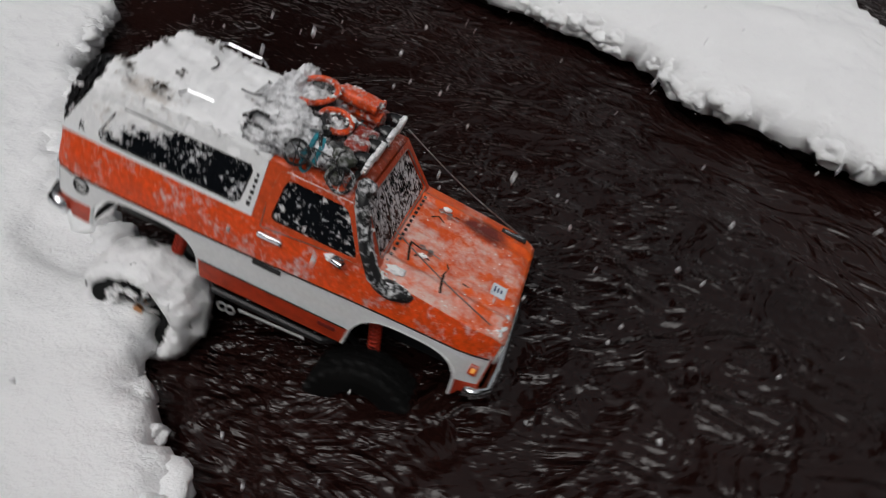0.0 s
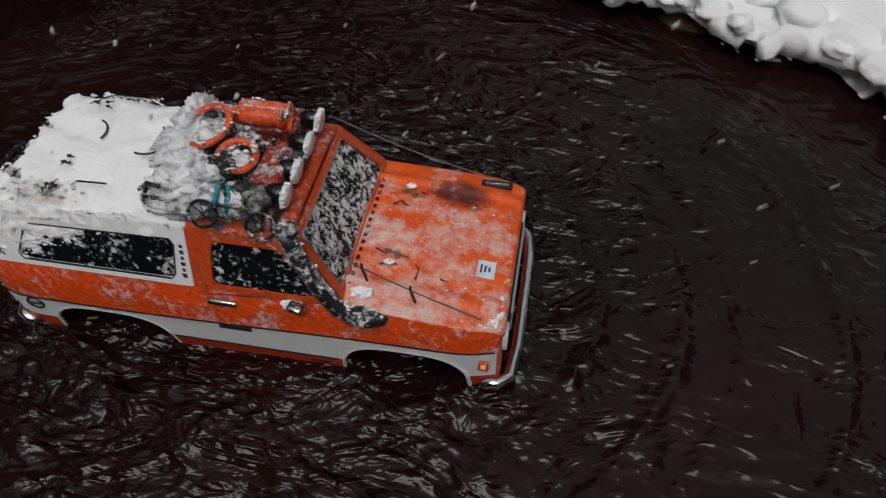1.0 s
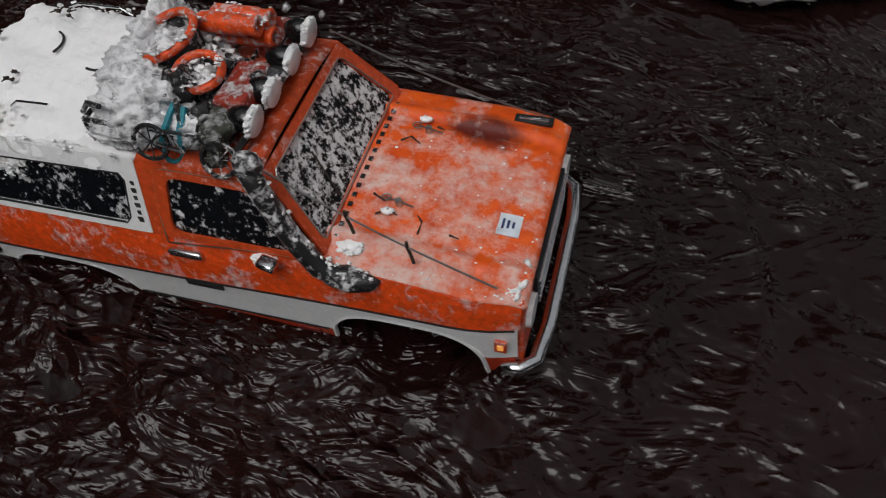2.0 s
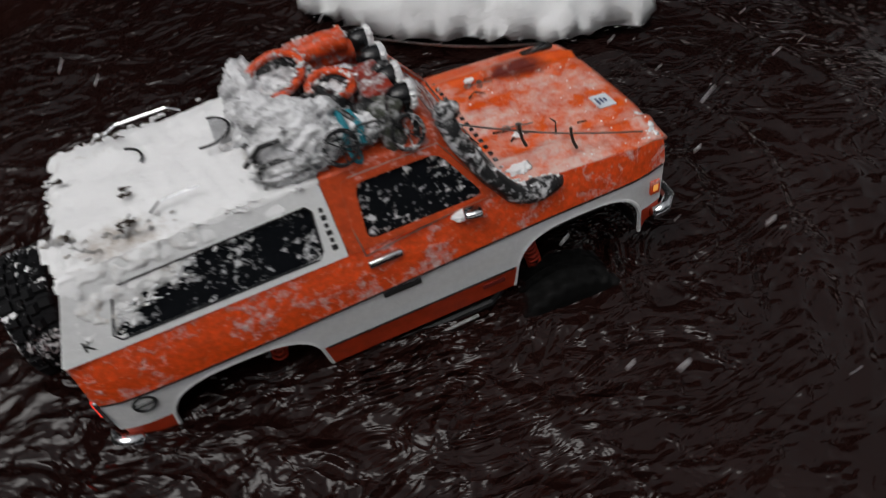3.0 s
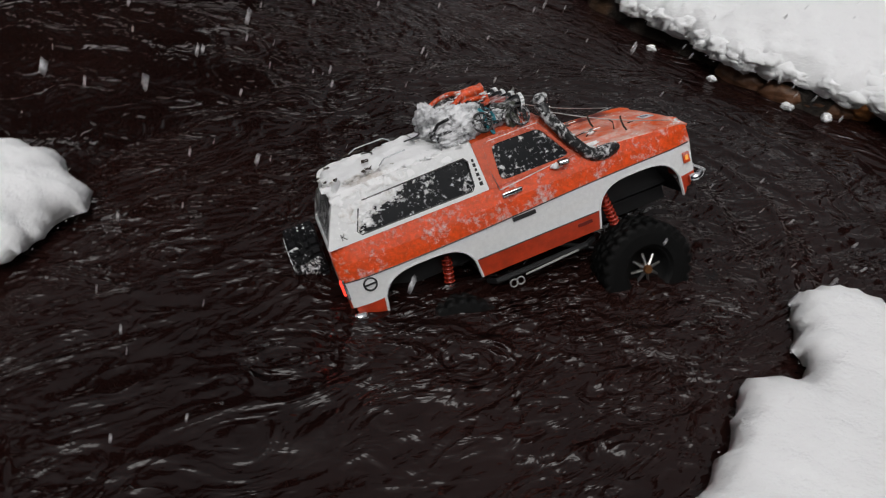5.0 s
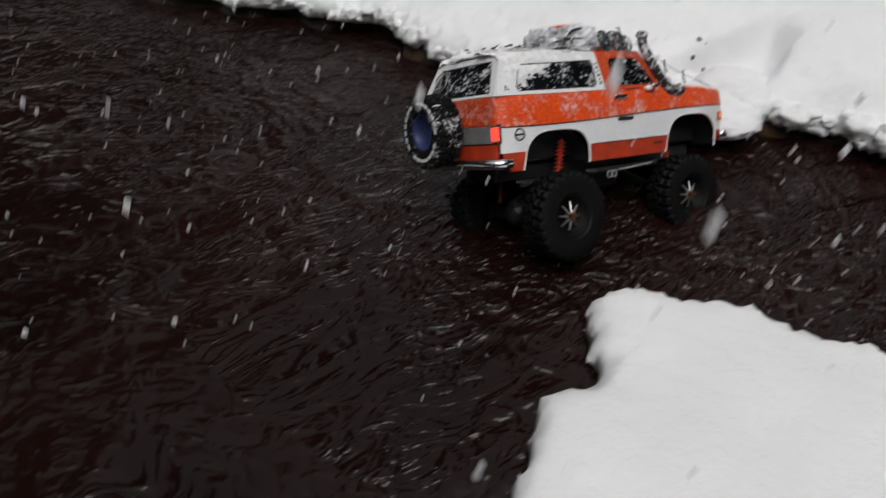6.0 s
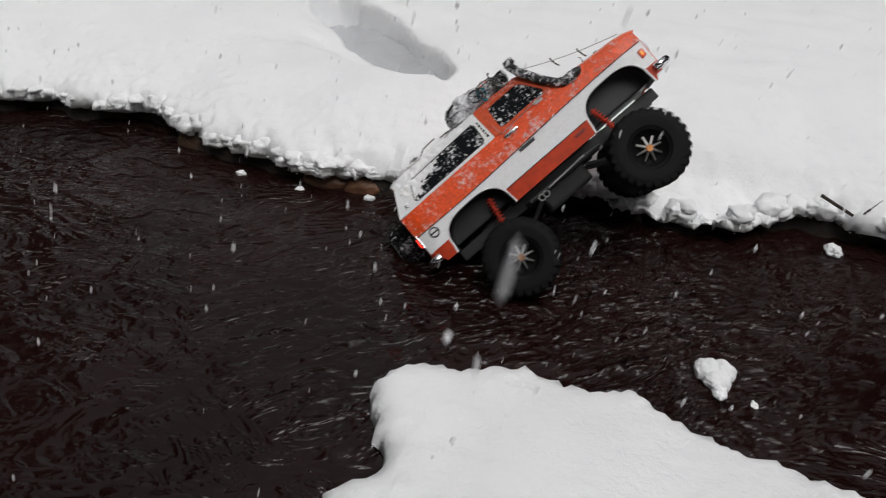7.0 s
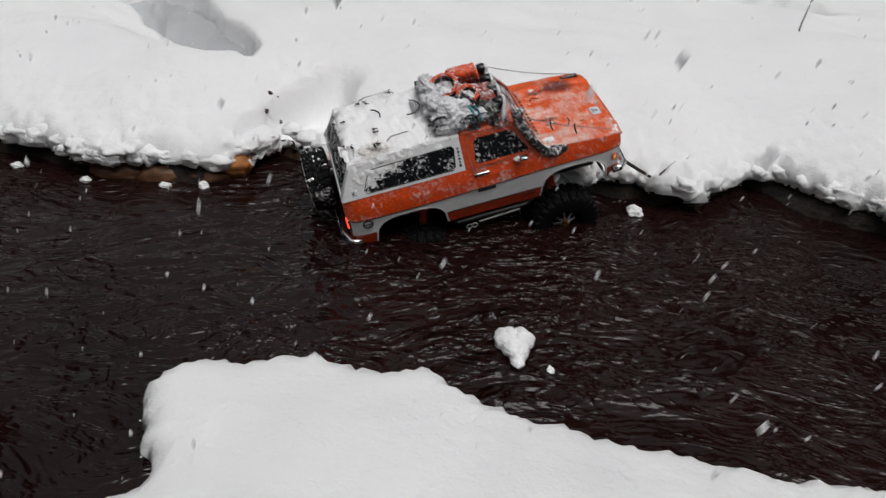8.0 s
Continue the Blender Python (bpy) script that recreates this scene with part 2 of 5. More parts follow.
def forest_material():
    m = Mat("dark_conifers", 0.9, 0, (0.012, 0.016, 0.012), 0.2)
    m.set("Base Color", m.mix(m.noise(0.9, 6, 0.7, 0.35, 0.65), (0.004, 0.005, 0.004), (0.02, 0.022, 0.02)))
    return m.m


FOREST = forest_material()


# ---- mesh helpers ----
def obj(name, verts, faces, mat, parent=None, label="", smooth=True):
    me = bpy.data.meshes.new(name)
    me.from_pydata([tuple(v) for v in verts], [], faces)
    me.materials.append(mat)
    me.update()
    if smooth:
        me.shade_smooth()
    ob = new(name, me)
    if parent:
        ob.parent = parent
    if label:
        ob["label"] = label
    return ob


def part(name, bm, mat, parent, label="", smooth=False):
    """Links a bmesh as one mesh object under a thing or a part."""
    bmesh.ops.recalc_face_normals(bm, faces=bm.faces)
    me = bpy.data.meshes.new(name)
    bm.to_mesh(me)
    bm.free()
    me.materials.append(mat)
    if smooth:
        me.shade_smooth()
    ob = new(name, me)
    ob.parent = parent
    if label:
        ob["label"] = label
    return ob


def box(bm, size, at, bevel=0.0, turn=None):
    m = (turn or Matrix.Identity(4))
    g = bmesh.ops.create_cube(bm, size=1.0, matrix=Matrix.Translation(at) @ m @ Matrix.Diagonal((*size, 1)))
    if bevel:
        es = list({e for v in g["verts"] for e in v.link_edges})
        bmesh.ops.bevel(bm, geom=es, offset=bevel, segments=2, affect="EDGES", profile=0.6)
    return bm


def rod(bm, a, b, r, seg=8, r2=None):
    a, b = Vector(a), Vector(b)
    d = b - a
    m = Matrix.Translation((a + b) / 2) @ d.to_track_quat("Z", "Y").to_matrix().to_4x4()
    bmesh.ops.create_cone(bm, cap_ends=True, segments=seg, radius1=r, radius2=r if r2 is None else r2, depth=d.length, matrix=m)
    return bm


def tube(bm, pts, r, seg=8):
    """One closed tube swept along a line."""
    pts = [Vector(p) for p in pts]
    rings = []
    side = None
    for i, p in enumerate(pts):
        way = (pts[min(i + 1, len(pts) - 1)] - pts[max(i - 1, 0)]).normalized()
        if side is None:
            side = way.orthogonal()
        side = (side - way * side.dot(way)).normalized()
        up = way.cross(side)
        rings.append([bm.verts.new(p + (side * math.cos(2 * math.pi * k / seg) + up * math.sin(2 * math.pi * k / seg)) * r) for k in range(seg)])
    for a, b in zip(rings[:-1], rings[1:]):
        for k in range(seg):
            bm.faces.new((a[k], a[(k + 1) % seg], b[(k + 1) % seg], b[k]))
    bm.faces.new(rings[0][::-1])
    bm.faces.new(rings[-1])
    return bm


def torus(bm, R, r, m, seg=28, sub=8):
    rings = []
    for i in range(seg):
        a = 2 * math.pi * i / seg
        rings.append([bm.verts.new(m @ Vector(((R + r * math.cos(b)) * math.cos(a), (R + r * math.cos(b)) * math.sin(a), r * math.sin(b))))
                      for b in (2 * math.pi * k / sub for k in range(sub))])
    for i in range(seg):
        for k in range(sub):
            bm.faces.new((rings[i][k], rings[(i + 1) % seg][k], rings[(i + 1) % seg][(k + 1) % sub], rings[i][(k + 1) % sub]))
    return bm


def lathe(bm, prof, m, seg=40):
    """prof: (radius, height) pairs turned round the z axis."""
    rings = [[bm.verts.new(m @ Vector((r * math.cos(2 * math.pi * i / seg), r * math.sin(2 * math.pi * i / seg), h))) for i in range(seg)] for r, h in prof]
    for a, b in zip(rings[:-1], rings[1:]):
        for i in range(seg):
            bm.faces.new((a[i], a[(i + 1) % seg], b[(i + 1) % seg], b[i]))
    return bm


def lump(bm, at, size, seed, rough=0.35, sub=3, freq=1.6, turn=None):
    """An uneven clot: a sphere pushed in and out by noise."""
    g = bmesh.ops.create_icosphere(bm, subdivisions=sub, radius=1.0)
    off = Vector((seed * 7.3, seed * 3.1, seed * 5.7))
    t = turn or Matrix.Identity(4)
    for v in g["verts"]:
        k = 1 + rough * (noise.noise(v.co * freq + off) + 0.5 * noise.noise(v.co * freq * 2.7 + off))
        p = Vector((v.co.x * size[0], v.co.y * size[1], v.co.z * size[2])) * k
        v.co = Vector(at) + (t @ p)
    return bm


def crust(bm, at, size, seed, sub=5, bite=1.0):
    """A ragged mass of clotted crystals: a sphere broken up by coarse and fine noise."""
    g = bmesh.ops.create_icosphere(bm, subdivisions=sub, radius=1.0)
    off = Vector((seed * 4.7, seed * 9.1, seed * 2.3))
    for v in g["verts"]:
        c = v.co.copy()
        k = 1 + bite * (0.34 * noise.noise(c * 1.7 + off) + 0.26 * noise.noise(c * 4.3 + off) + 0.20 * abs(noise.noise(c * 10.0 + off)) + 0.16 * noise.noise(c * 23.0 + off))
        v.co = Vector(at) + Vector((c.x * size[0], c.y * size[1], c.z * size[2])) * k
    return bm


# ---- the stream and its banks ----
def axis(lo, a, b, hi, fine):
    """Grid lines: fine between a and b, wider and wider out to lo and hi."""
    mid = list(np.arange(a, b + fine * 0.5, fine))
    left, right, s = [], [], fine
    p, q = a, mid[-1]
    while p > lo:
        s *= 1.35
        p -= s
        left.append(p)
    s = fine
    while q < hi:
        s *= 1.35
        q += s
        right.append(q)
    return np.array(left[::-1] + mid + right)


def fbm(x, y, scale, octaves, seed):
    """Smooth random relief on a plane, -1 to 1, by sums of turned sine waves."""
    rng = np.random.RandomState(seed)
    out, amp = np.zeros_like(x), 1.0
    for _ in range(octaves):
        layer = np.zeros_like(x)
        for _ in range(7):
            a, ph, k = rng.uniform(0, 2 * math.pi), rng.uniform(0, 2 * math.pi), rng.uniform(0.6, 1.5) * scale
            layer += np.sin((x * math.cos(a) + y * math.sin(a)) * k + ph)
        out += amp * layer / 4.0
        scale, amp = scale * 2.1, amp * 0.55
    return out


def inside_depth(poly, x, y):
    """Distance to the outline, positive inside."""
    best = np.full(x.shape, 1e9)
    odd = np.zeros(x.shape, bool)
    n = len(poly)
    for i in range(n):
        (ax, ay), (bx, by) = poly[i], poly[(i + 1) % n]
        dx, dy = bx - ax, by - ay
        t = np.clip(((x - ax) * dx + (y - ay) * dy) / (dx * dx + dy * dy), 0, 1)
        best = np.minimum(best, np.hypot(x - ax - t * dx, y - ay - t * dy))
        odd ^= ((ay > y) != (by > y)) & (x < (bx - ax) * (y - ay) / (by - ay + 1e-12) + ax)
    return np.where(odd, best, -best)


def bank(name, poly, gx, gy, lip, rise, swell, label, seed, pits=(), thick=0.040, inset=0.045, lumps=0.012, clods=0):
    """A snow bank: a rounded, lumpy slab over a darker earth foot that stands back under its lip.
    lip: height of the snow's lower edge; rise: (height, length) of the gentle climb inland; pits: (x, y, rx, ry, turn, depth)."""
    x, y = np.meshgrid(gx, gy, indexing="ij")
    d0 = inside_depth(poly, x, y)
    step = 0.5 * min(np.diff(gx).min(), np.diff(gy).min())
    d = d0 + lumps * fbm(x, y, 34.0, 3, seed) + 0.009 * min(1, lumps / 0.012) * fbm(x, y, 120.0, 3, seed + 1)
    e = 0.004
    d_at = lambda u, v: inside_depth(poly, u, v) + lumps * fbm(u, v, 34.0, 3, seed) + 0.009 * min(1, lumps / 0.012) * fbm(u, v, 120.0, 3, seed + 1)
    cell_x = np.gradient(gx)[:, None] * np.ones_like(y)
    cell_y = np.gradient(gy)[None, :] * np.ones_like(x)
    near = (d < 0) & (d > -1.6 * np.maximum(cell_x, cell_y))
    px, py = x.copy(), y.copy()
    for _ in range(2):
        dd = d_at(px[near], py[near])
        g1 = (d_at(px[near] + e, py[near]) - dd) / e
        g2 = (d_at(px[near], py[near] + e) - dd) / e
        k = np.clip(dd / (g1 * g1 + g2 * g2 + 0.15), -0.03, 0.03)
        px[near] -= k * g1
        py[near] -= k * g2
    far_off = np.hypot(px - x, py - y) / (1.15 * np.maximum(cell_x, cell_y)) + 1e-9
    hold = np.minimum(1, 1 / far_off)
    px, py = x + (px - x) * hold, y + (py - y) * hold
    dc = np.maximum(d, 0)
    u = np.minimum(dc / thick, 1)
    z = lip + thick * np.sqrt(1 - (1 - u) ** 2) + rise[0] * (1 - np.exp(-dc / rise[1]))
    fade = np.minimum(dc / 0.12, 1)
    z += fade * (swell * fbm(x, y, 4.5, 3, seed + 2) + 0.006 * fbm(x, y, 22.0, 2, seed + 3))
    for cx, cy, rx, ry, turn, deep, crisp in pits:
        c, s = math.cos(radians(turn)), math.sin(radians(turn))
        across = -(x - cx) * s + (y - cy) * c
        if crisp < 0:
            across = np.where(across < 0, across * 0.55, across)
        crisp = abs(crisp)
        q = np.hypot(((x - cx) * c + (y - cy) * s) / rx, across / ry)
        q = q + 0.13 * fbm(x, y, 14.0, 3, seed + 20)
        z -= deep / (1 + np.exp(np.minimum((q - 1) * crisp, 60)))
    z = np.maximum(z, lip * 0.6)
    z[near] = lip
    # clods: rounded lumps pushed out along the surface, strongest at the edge
    fall = np.gradient(z, axis=0) / cell_x, np.gradient(z, axis=1) / cell_y
    size = np.sqrt(1 + fall[0] ** 2 + fall[1] ** 2)
    rough = (0.22 + np.exp(-dc / 0.07)) * min(1, 0.3 + 0.7 * lumps / 0.012)
    for a, b in zip(*np.nonzero((d > -0.05) & (rough > 0.23) & (cell_x < 0.05) & (cell_y < 0.05))):
        v = Vector((px[a, b], py[a, b], z[a, b]))
        k = rough[a, b] * (0.013 * (abs(noise.noise(v * 34)) - 0.15) + 0.011 * (abs(noise.noise(v * 72)) - 0.15) + 0.0045 * noise.noise(v * 150))
        k /= size[a, b]
        px[a, b] -= k * fall[0][a, b]
        py[a, b] -= k * fall[1][a, b]
        z[a, b] += k
    keep = (d >= 0) | near
    idx = -np.ones(x.shape, int)
    idx[keep] = np.arange(keep.sum())
    verts = list(zip(px[keep], py[keep], np.maximum(z[keep], 0.003)))
    quads = np.stack([idx[:-1, :-1], idx[1:, :-1], idx[1:, 1:], idx[:-1, 1:]], -1).reshape(-1, 4)
    core = (d >= 0)
    any_in = (core[:-1, :-1] | core[1:, :-1] | core[1:, 1:] | core[:-1, 1:]).reshape(-1)
    quads = quads[(quads >= 0).all(1) & any_in]
    faces = [tuple(int(i) for i in q) for q in quads]
    # the underside, running back from the open edge
    count = {}
    for f in faces:
        for a, b in zip(f, f[1:] + f[:1]):
            count[(a, b)] = count.get((a, b), 0) + 1
    rim = [(a, b) for (a, b) in count if (b, a) not in count]
    ids = sorted({i for ab in rim for i in ab})
    beside = {i: [] for i in ids}
    for a, b in rim:
        beside[a].append(b)
        beside[b].append(a)
    for _ in range(1):
        soft = {i: tuple(0.5 * verts[i][c] + 0.5 * sum(verts[n][c] for n in ns) / len(ns) for c in (0, 1)) for i, ns in beside.items()}
        for i, (sx, sy) in soft.items():
            verts[i] = (sx, sy, verts[i][2])
    vx = np.array([verts[i][0] for i in ids])
    vy = np.array([verts[i][1] for i in ids])
    dd = inside_depth(poly, vx, vy)
    g1, g2 = (inside_depth(poly, vx + 0.01, vy) - dd) / 0.01, (inside_depth(poly, vx, vy + 0.01) - dd) / 0.01
    ln = np.hypot(g1, g2) + 1e-6
    low = {}
    for i, ax, ay, u1, u2 in zip(ids, vx, vy, g1 / ln, g2 / ln):
        low[i] = len(verts)
        verts.append((ax + u1 * 0.045, ay + u2 * 0.045, max(lip - 0.022, 0.004)))
    faces += [(b, a, low[a], low[b]) for a, b in rim]
    top = tagged(obj(name, verts, faces, SNOW), label, "snow bank", "", "structure")
    # crumbs of snow along the broken edge
    rng = random.Random(seed)
    cv, cf = [], []
    spots = [verts[i] for i in ids if -3.0 < verts[i][0] < 1.0 and -2.7 < verts[i][1] < 0.4]
    for sx, sy, sz in spots:
        if rng.random() < 0.5 + 0.5 * noise.noise(Vector((sx * 9, sy * 9, 0.5))):
            r = rng.uniform(0.0006, 0.0018) * (1.8 if rng.random() < 0.06 else 1)
            c, o = (sx + rng.gauss(0, 0.003), sy + rng.gauss(0, 0.003), sz + rng.uniform(-0.004, 0.004)), len(cv)
            for dx, dy, dz in ((1, 0, 0), (-1, 0, 0), (0, 1, 0), (0, -1, 0), (0, 0, 1), (0, 0, -1)):
                k = r * rng.uniform(0.6, 1.3)
                cv.append((c[0] + dx * k, c[1] + dy * k, c[2] + dz * k))
            cf += [tuple(o + i for i in f) for f in ((0, 2, 4), (2, 1, 4), (1, 3, 4), (3, 0, 4), (2, 0, 5), (1, 2, 5), (3, 1, 5), (0, 3, 5))]
    # rounded clods that stand out of the edge
    ball = bmesh.new()
    bmesh.ops.create_icosphere(ball, subdivisions=3, radius=1.0)
    ball_v, ball_f = [v.co.copy() for v in ball.verts], [[v.index for v in f.verts] for f in ball.faces]
    ball.free()
    edge = [(verts[i], p, q) for i, p, q in zip(ids, g1 / ln, g2 / ln) if -3.0 < verts[i][0] < 1.1 and -2.9 < verts[i][1] < 0.4]
    for _ in range(clods if edge else 0):
        (ex, ey, ez), p, q = edge[rng.randrange(len(edge))]
        r = 0.013 + 0.018 * rng.random() ** 1.6
        c, o = Vector((ex + p * r * 1.0, ey + q * r * 1.0, lip + thick * rng.uniform(0.15, 0.75))), len(cv)
        for v in ball_v:
            k = 1 + 0.45 * noise.noise(v * 1.5 + c * 50) + 0.24 * noise.noise(v * 4 + c * 90) + 0.12 * noise.noise(v * 10 + c * 30)
            cv.append((c.x + v.x * r * k * 1.2, c.y + v.y * r * k * 1.2, max(0.004, c.z + v.z * r * k * 0.75)))
        cf += [tuple(o + i for i in f) for f in ball_f]
    if cv:
        tagged(obj("snow_crumbs", cv, cf, SNOW), "broken crumbs of snow along the bank's edge", "snow crumbs", "", "stuff")
    # the earth foot
    foot_d = d0 - inset + 0.02 * fbm(x, y, 16.0, 3, seed + 6)
    zf = np.where(foot_d > 0, np.minimum(lip - 0.004 + 0.25 * np.maximum(foot_d - 0.05, 0), z - 0.03), np.maximum(-0.25, lip + foot_d * 5.0))
    sel = (foot_d > -0.12) & (d0 < 0.45)
    idx = -np.ones(x.shape, int)
    idx[sel] = np.arange(sel.sum())
    zf = np.minimum(zf, lip + 0.004)
    zf += 0.008 * fbm(x, y, 55.0, 2, seed + 8) * (foot_d < 0.03)
    fv = list(zip(x[sel], y[sel], zf[sel]))
    quads = np.stack([idx[:-1, :-1], idx[1:, :-1], idx[1:, 1:], idx[:-1, 1:]], -1).reshape(-1, 4)
    quads = quads[(quads >= 0).all(1)]
    tagged(obj(name + "_foot", fv, [tuple(int(i) for i in q) for q in quads], SOIL), "wet dark soil foot under the snow bank", "soil", "", "structure")
    return top


START = [(-30.000, -1.600), (-8.002, -1.507), (-4.423, -1.923), (-3.340, -2.184), (-3.016, -2.278), (-2.893, -2.377), (-2.708, -2.451), (-2.493, -2.522), (-2.402, -2.514),
         (-2.310, -2.496), (-2.172, -2.531), (-2.104, -2.561), (-2.026, -2.582), (-1.947, -2.603), (-1.871, -2.654), (-1.855, -2.845), (-1.866, -3.266), (-1.850, -5.072),
         (-1.500, -30.000), (-30.000, -30.000)]
bank("bank_start", START, axis(-30, -3.3, -1.78, -1.45, 0.012), axis(-30, -2.9, -2.1, -1.5, 0.012), 0.026, (0.05, 0.3), 0.008,
     "smooth white snow bank at the start of the crossing", 11, clods=46, pits=[(-2.335, -2.559, 0.09, 0.05, 20, 0.025, 9)])

LEFT = [(-30.000, -2.000), (-5.997, -1.505), (-3.197, -1.615), (-2.625, -1.607), (-2.483, -1.587), (-2.341, -1.563), (-2.242, -1.575), (-2.133, -1.598), (-2.053, -1.599),
        (-1.961, -1.581), (-1.871, -1.576), (-1.790, -1.562), (-1.751, -1.519), (-1.666, -1.521), (-1.584, -1.492), (-1.544, -1.500), (-1.511, -1.462), (-1.455, -1.441),
        (-1.408, -1.420), (-1.497, -1.400), (-1.675, -1.370), (-1.830, -1.293), (-1.930, -1.155), (-2.152, -1.039), (-2.926, -0.660), (-4.885, -0.033), (-30.000, 1.000)]
bank("bank_left", LEFT, axis(-30, -2.9, -1.38, -1.25, 0.012), axis(-2.3, -1.76, -1.2, 1.2, 0.012), 0.03, (0.05, 0.25), 0.010,
     "lumpy white snow bank with rounded lobes over dark water", 23, clods=90, pits=[(-1.640, -1.438, 0.10, 0.06, 20, 0.04, 7)], lumps=0.014)

ISLAND = [(-1.385, -1.446), (-1.368, -1.490), (-1.334, -1.508), (-1.300, -1.475), (-1.260, -1.396), (-1.243, -1.330), (-1.235, -1.247), (-1.235, -1.167), (-1.250, -1.073),
          (-1.290, -1.042), (-1.359, -1.025), (-1.426, -1.050), (-1.486, -1.118), (-1.547, -1.194), (-1.685, -1.239), (-1.849, -1.282), (-1.835, -1.363), (-1.677, -1.393),
          (-1.498, -1.413), (-1.419, -1.439)]
bank("snow_island", ISLAND, axis(-2.0, -1.90, -1.19, -1.1, 0.010), axis(-1.65, -1.55, -0.95, -0.85, 0.010), 0.020, (0.015, 0.08), 0.003,
     "soft rounded cushion of snow on a rock in the stream", 37, thick=0.052, lumps=0.008)

FAR = [(-30, 1.5), (-6, 0.6), (-3, 0.38), (-2.3, 0.309), (-1.94, 0.269), (-1.84, 0.279), (-1.72, 0.244), (-1.63, 0.294), (-1.55, 0.299),
       (-1.44, 0.269), (-1.32, 0.289), (-1.2, 0.279), (-1.1, 0.189), (-1.02, 0.164), (-0.93, 0.134), (-0.82, 0.099), (-0.7, 0.084), (-0.57, 0.069),
       (-0.47, 0.099), (-0.42, 0.139), (-0.36, 0.209), (-0.29, 0.189), (-0.24, 0.134), (-0.13, 0.139), (-0.06, 0.119), (0.06, 0.064), (0.2, 0.079),
       (0.33, 0.149), (0.42, 0.129), (0.51, 0.089), (0.58, 0.149), (0.65, 0.219), (0.7, 0.199), (0.77, 0.139), (0.88, 0.069), (1.05, 0.02),
       (1.4, -0.04), (2.5, -0.2), (8, -0.6), (30, -1), (30, 30), (-30, 30)]
bank_far = bank("bank_far", FAR, axis(-30, -2.0, 1.0, 30, 0.0095), axis(-1.2, 0.02, 1.12, 30, 0.0095), 0.042, (0.12, 0.28), 0.010,
     "deep white snow bank with a shaded hollow and a dark undercut edge", 51,
     pits=[(-0.776, 0.752, 0.42, 0.084, 131, 0.18, 60), (-0.80, 0.72, 0.30, 0.12, 131, 0.05, 7), (-0.335, 0.235, 0.075, 0.17, -24, 0.13, 14), (-0.735, 0.11, 0.06, 0.035, 10, 0.012, 7), (0.02, 0.13, 0.30, 0.09, 12, 0.06, 9),
           (0.95, 1.20, 0.20, 0.10, 140, 0.12, 20)], lumps=0.013, inset=0.028, clods=170)

FORE = [(-0.340, -1.400), (-0.370, -1.100), (-0.365, -0.932), (-0.362, -0.812), (-0.376, -0.752), (-0.388, -0.725), (-0.362, -0.704), (-0.332, -0.672), (-0.332, -0.645),
        (-0.358, -0.618), (-0.362, -0.570), (-0.390, -0.533), (-0.368, -0.490), (-0.335, -0.470), (-0.270, -0.470), (-0.210, -0.442), (-0.150, -0.454), (-0.090, -0.467),
        (-0.010, -0.450), (0.060, -0.504), (0.120, -0.527), (0.200, -0.553), (0.300, -0.572), (0.400, -0.594), (0.550, -0.609), (0.900, -0.660), (1.600, -0.884),
        (5.000, -1.600), (30.000, -3.000), (30.000, -30.000), (-0.300, -30.000), (-0.300, -3.000)]
bank("bank_near", FORE, axis(-0.8, -0.45, 0.9, 30, 0.010), axis(-30, -1.0, -0.38, -0.3, 0.010), 0.014, (0.045, 0.22), 0.005,
     "smooth white tongue of snow reaching into the stream", 77, lumps=0.005, inset=0.05, thick=0.036)


def slush():
    """Added grey sheet that lines the hollow and paints its shade, higher towards its back."""
    verts, faces, n, m = [], [], 40, 16
    along, across = Vector((math.cos(radians(131)), math.sin(radians(131)), 0)), Vector((-math.sin(radians(131)), math.cos(radians(131)), 0))
    for i in range(n + 1):
        for k in range(m + 1):
            u, w = -1 + 2 * i / n, (-1 + 2 * k / m) * math.sqrt(max(0.02, 1 - (-1 + 2 * i / n) ** 2))
            p = Vector((-0.776, 0.752, 0)) + along * u * 0.415 + across * w * 0.087
            z = 0.075 + 0.045 * max(0.0, -w) + 0.012 * noise.noise(p * 14) + 0.006 * noise.noise(p * 40)
            verts.append((p.x, p.y, z))
    for i in range(n):
        for k in range(m):
            a = i * (m + 1) + k
            faces.append((a, a + m + 1, a + m + 2, a + 1))
    return tagged(obj("slush", verts, faces, SHADE_SNOW), "grey snow sheet with the hollow's shade in its colour", "slush", "", "structure")


slush()


def water_sheet():
    """One sheet to the horizon, with low real swell near the crossing."""
    gx, gy = axis(-60, -3.6, 1.4, 60, 0.03), axis(-60, -2.4, 0.8, 60, 0.03)
    x, y = np.meshgrid(gx, gy, indexing="ij")
    far = np.exp(-np.maximum(0, np.hypot(x + 1, y + 0.8) - 2.5) / 1.5)
    z = far * 0.0022 * fbm(x, y, 14.0, 3, 91)
    n, m = x.shape
    i = np.arange(n * m).reshape(n, m)
    faces = np.stack([i[:-1, :-1], i[1:, :-1], i[1:, 1:], i[:-1, 1:]], -1).reshape(-1, 4).tolist()
    return tagged(obj("water", np.stack([x, y, z], -1).reshape(-1, 3).tolist(), faces, WATER), "dark brown rippled stream water", "water", "", "structure")


water = water_sheet()
bed = [(-60, -60, -0.3), (60, -60, -0.3), (60, 60, -0.3), (-60, 60, -0.3)]
tagged(obj("ground", bed, [(0, 1, 2, 3)], SOIL), "dark stream bed under the water", "stream bed", "", "structure")


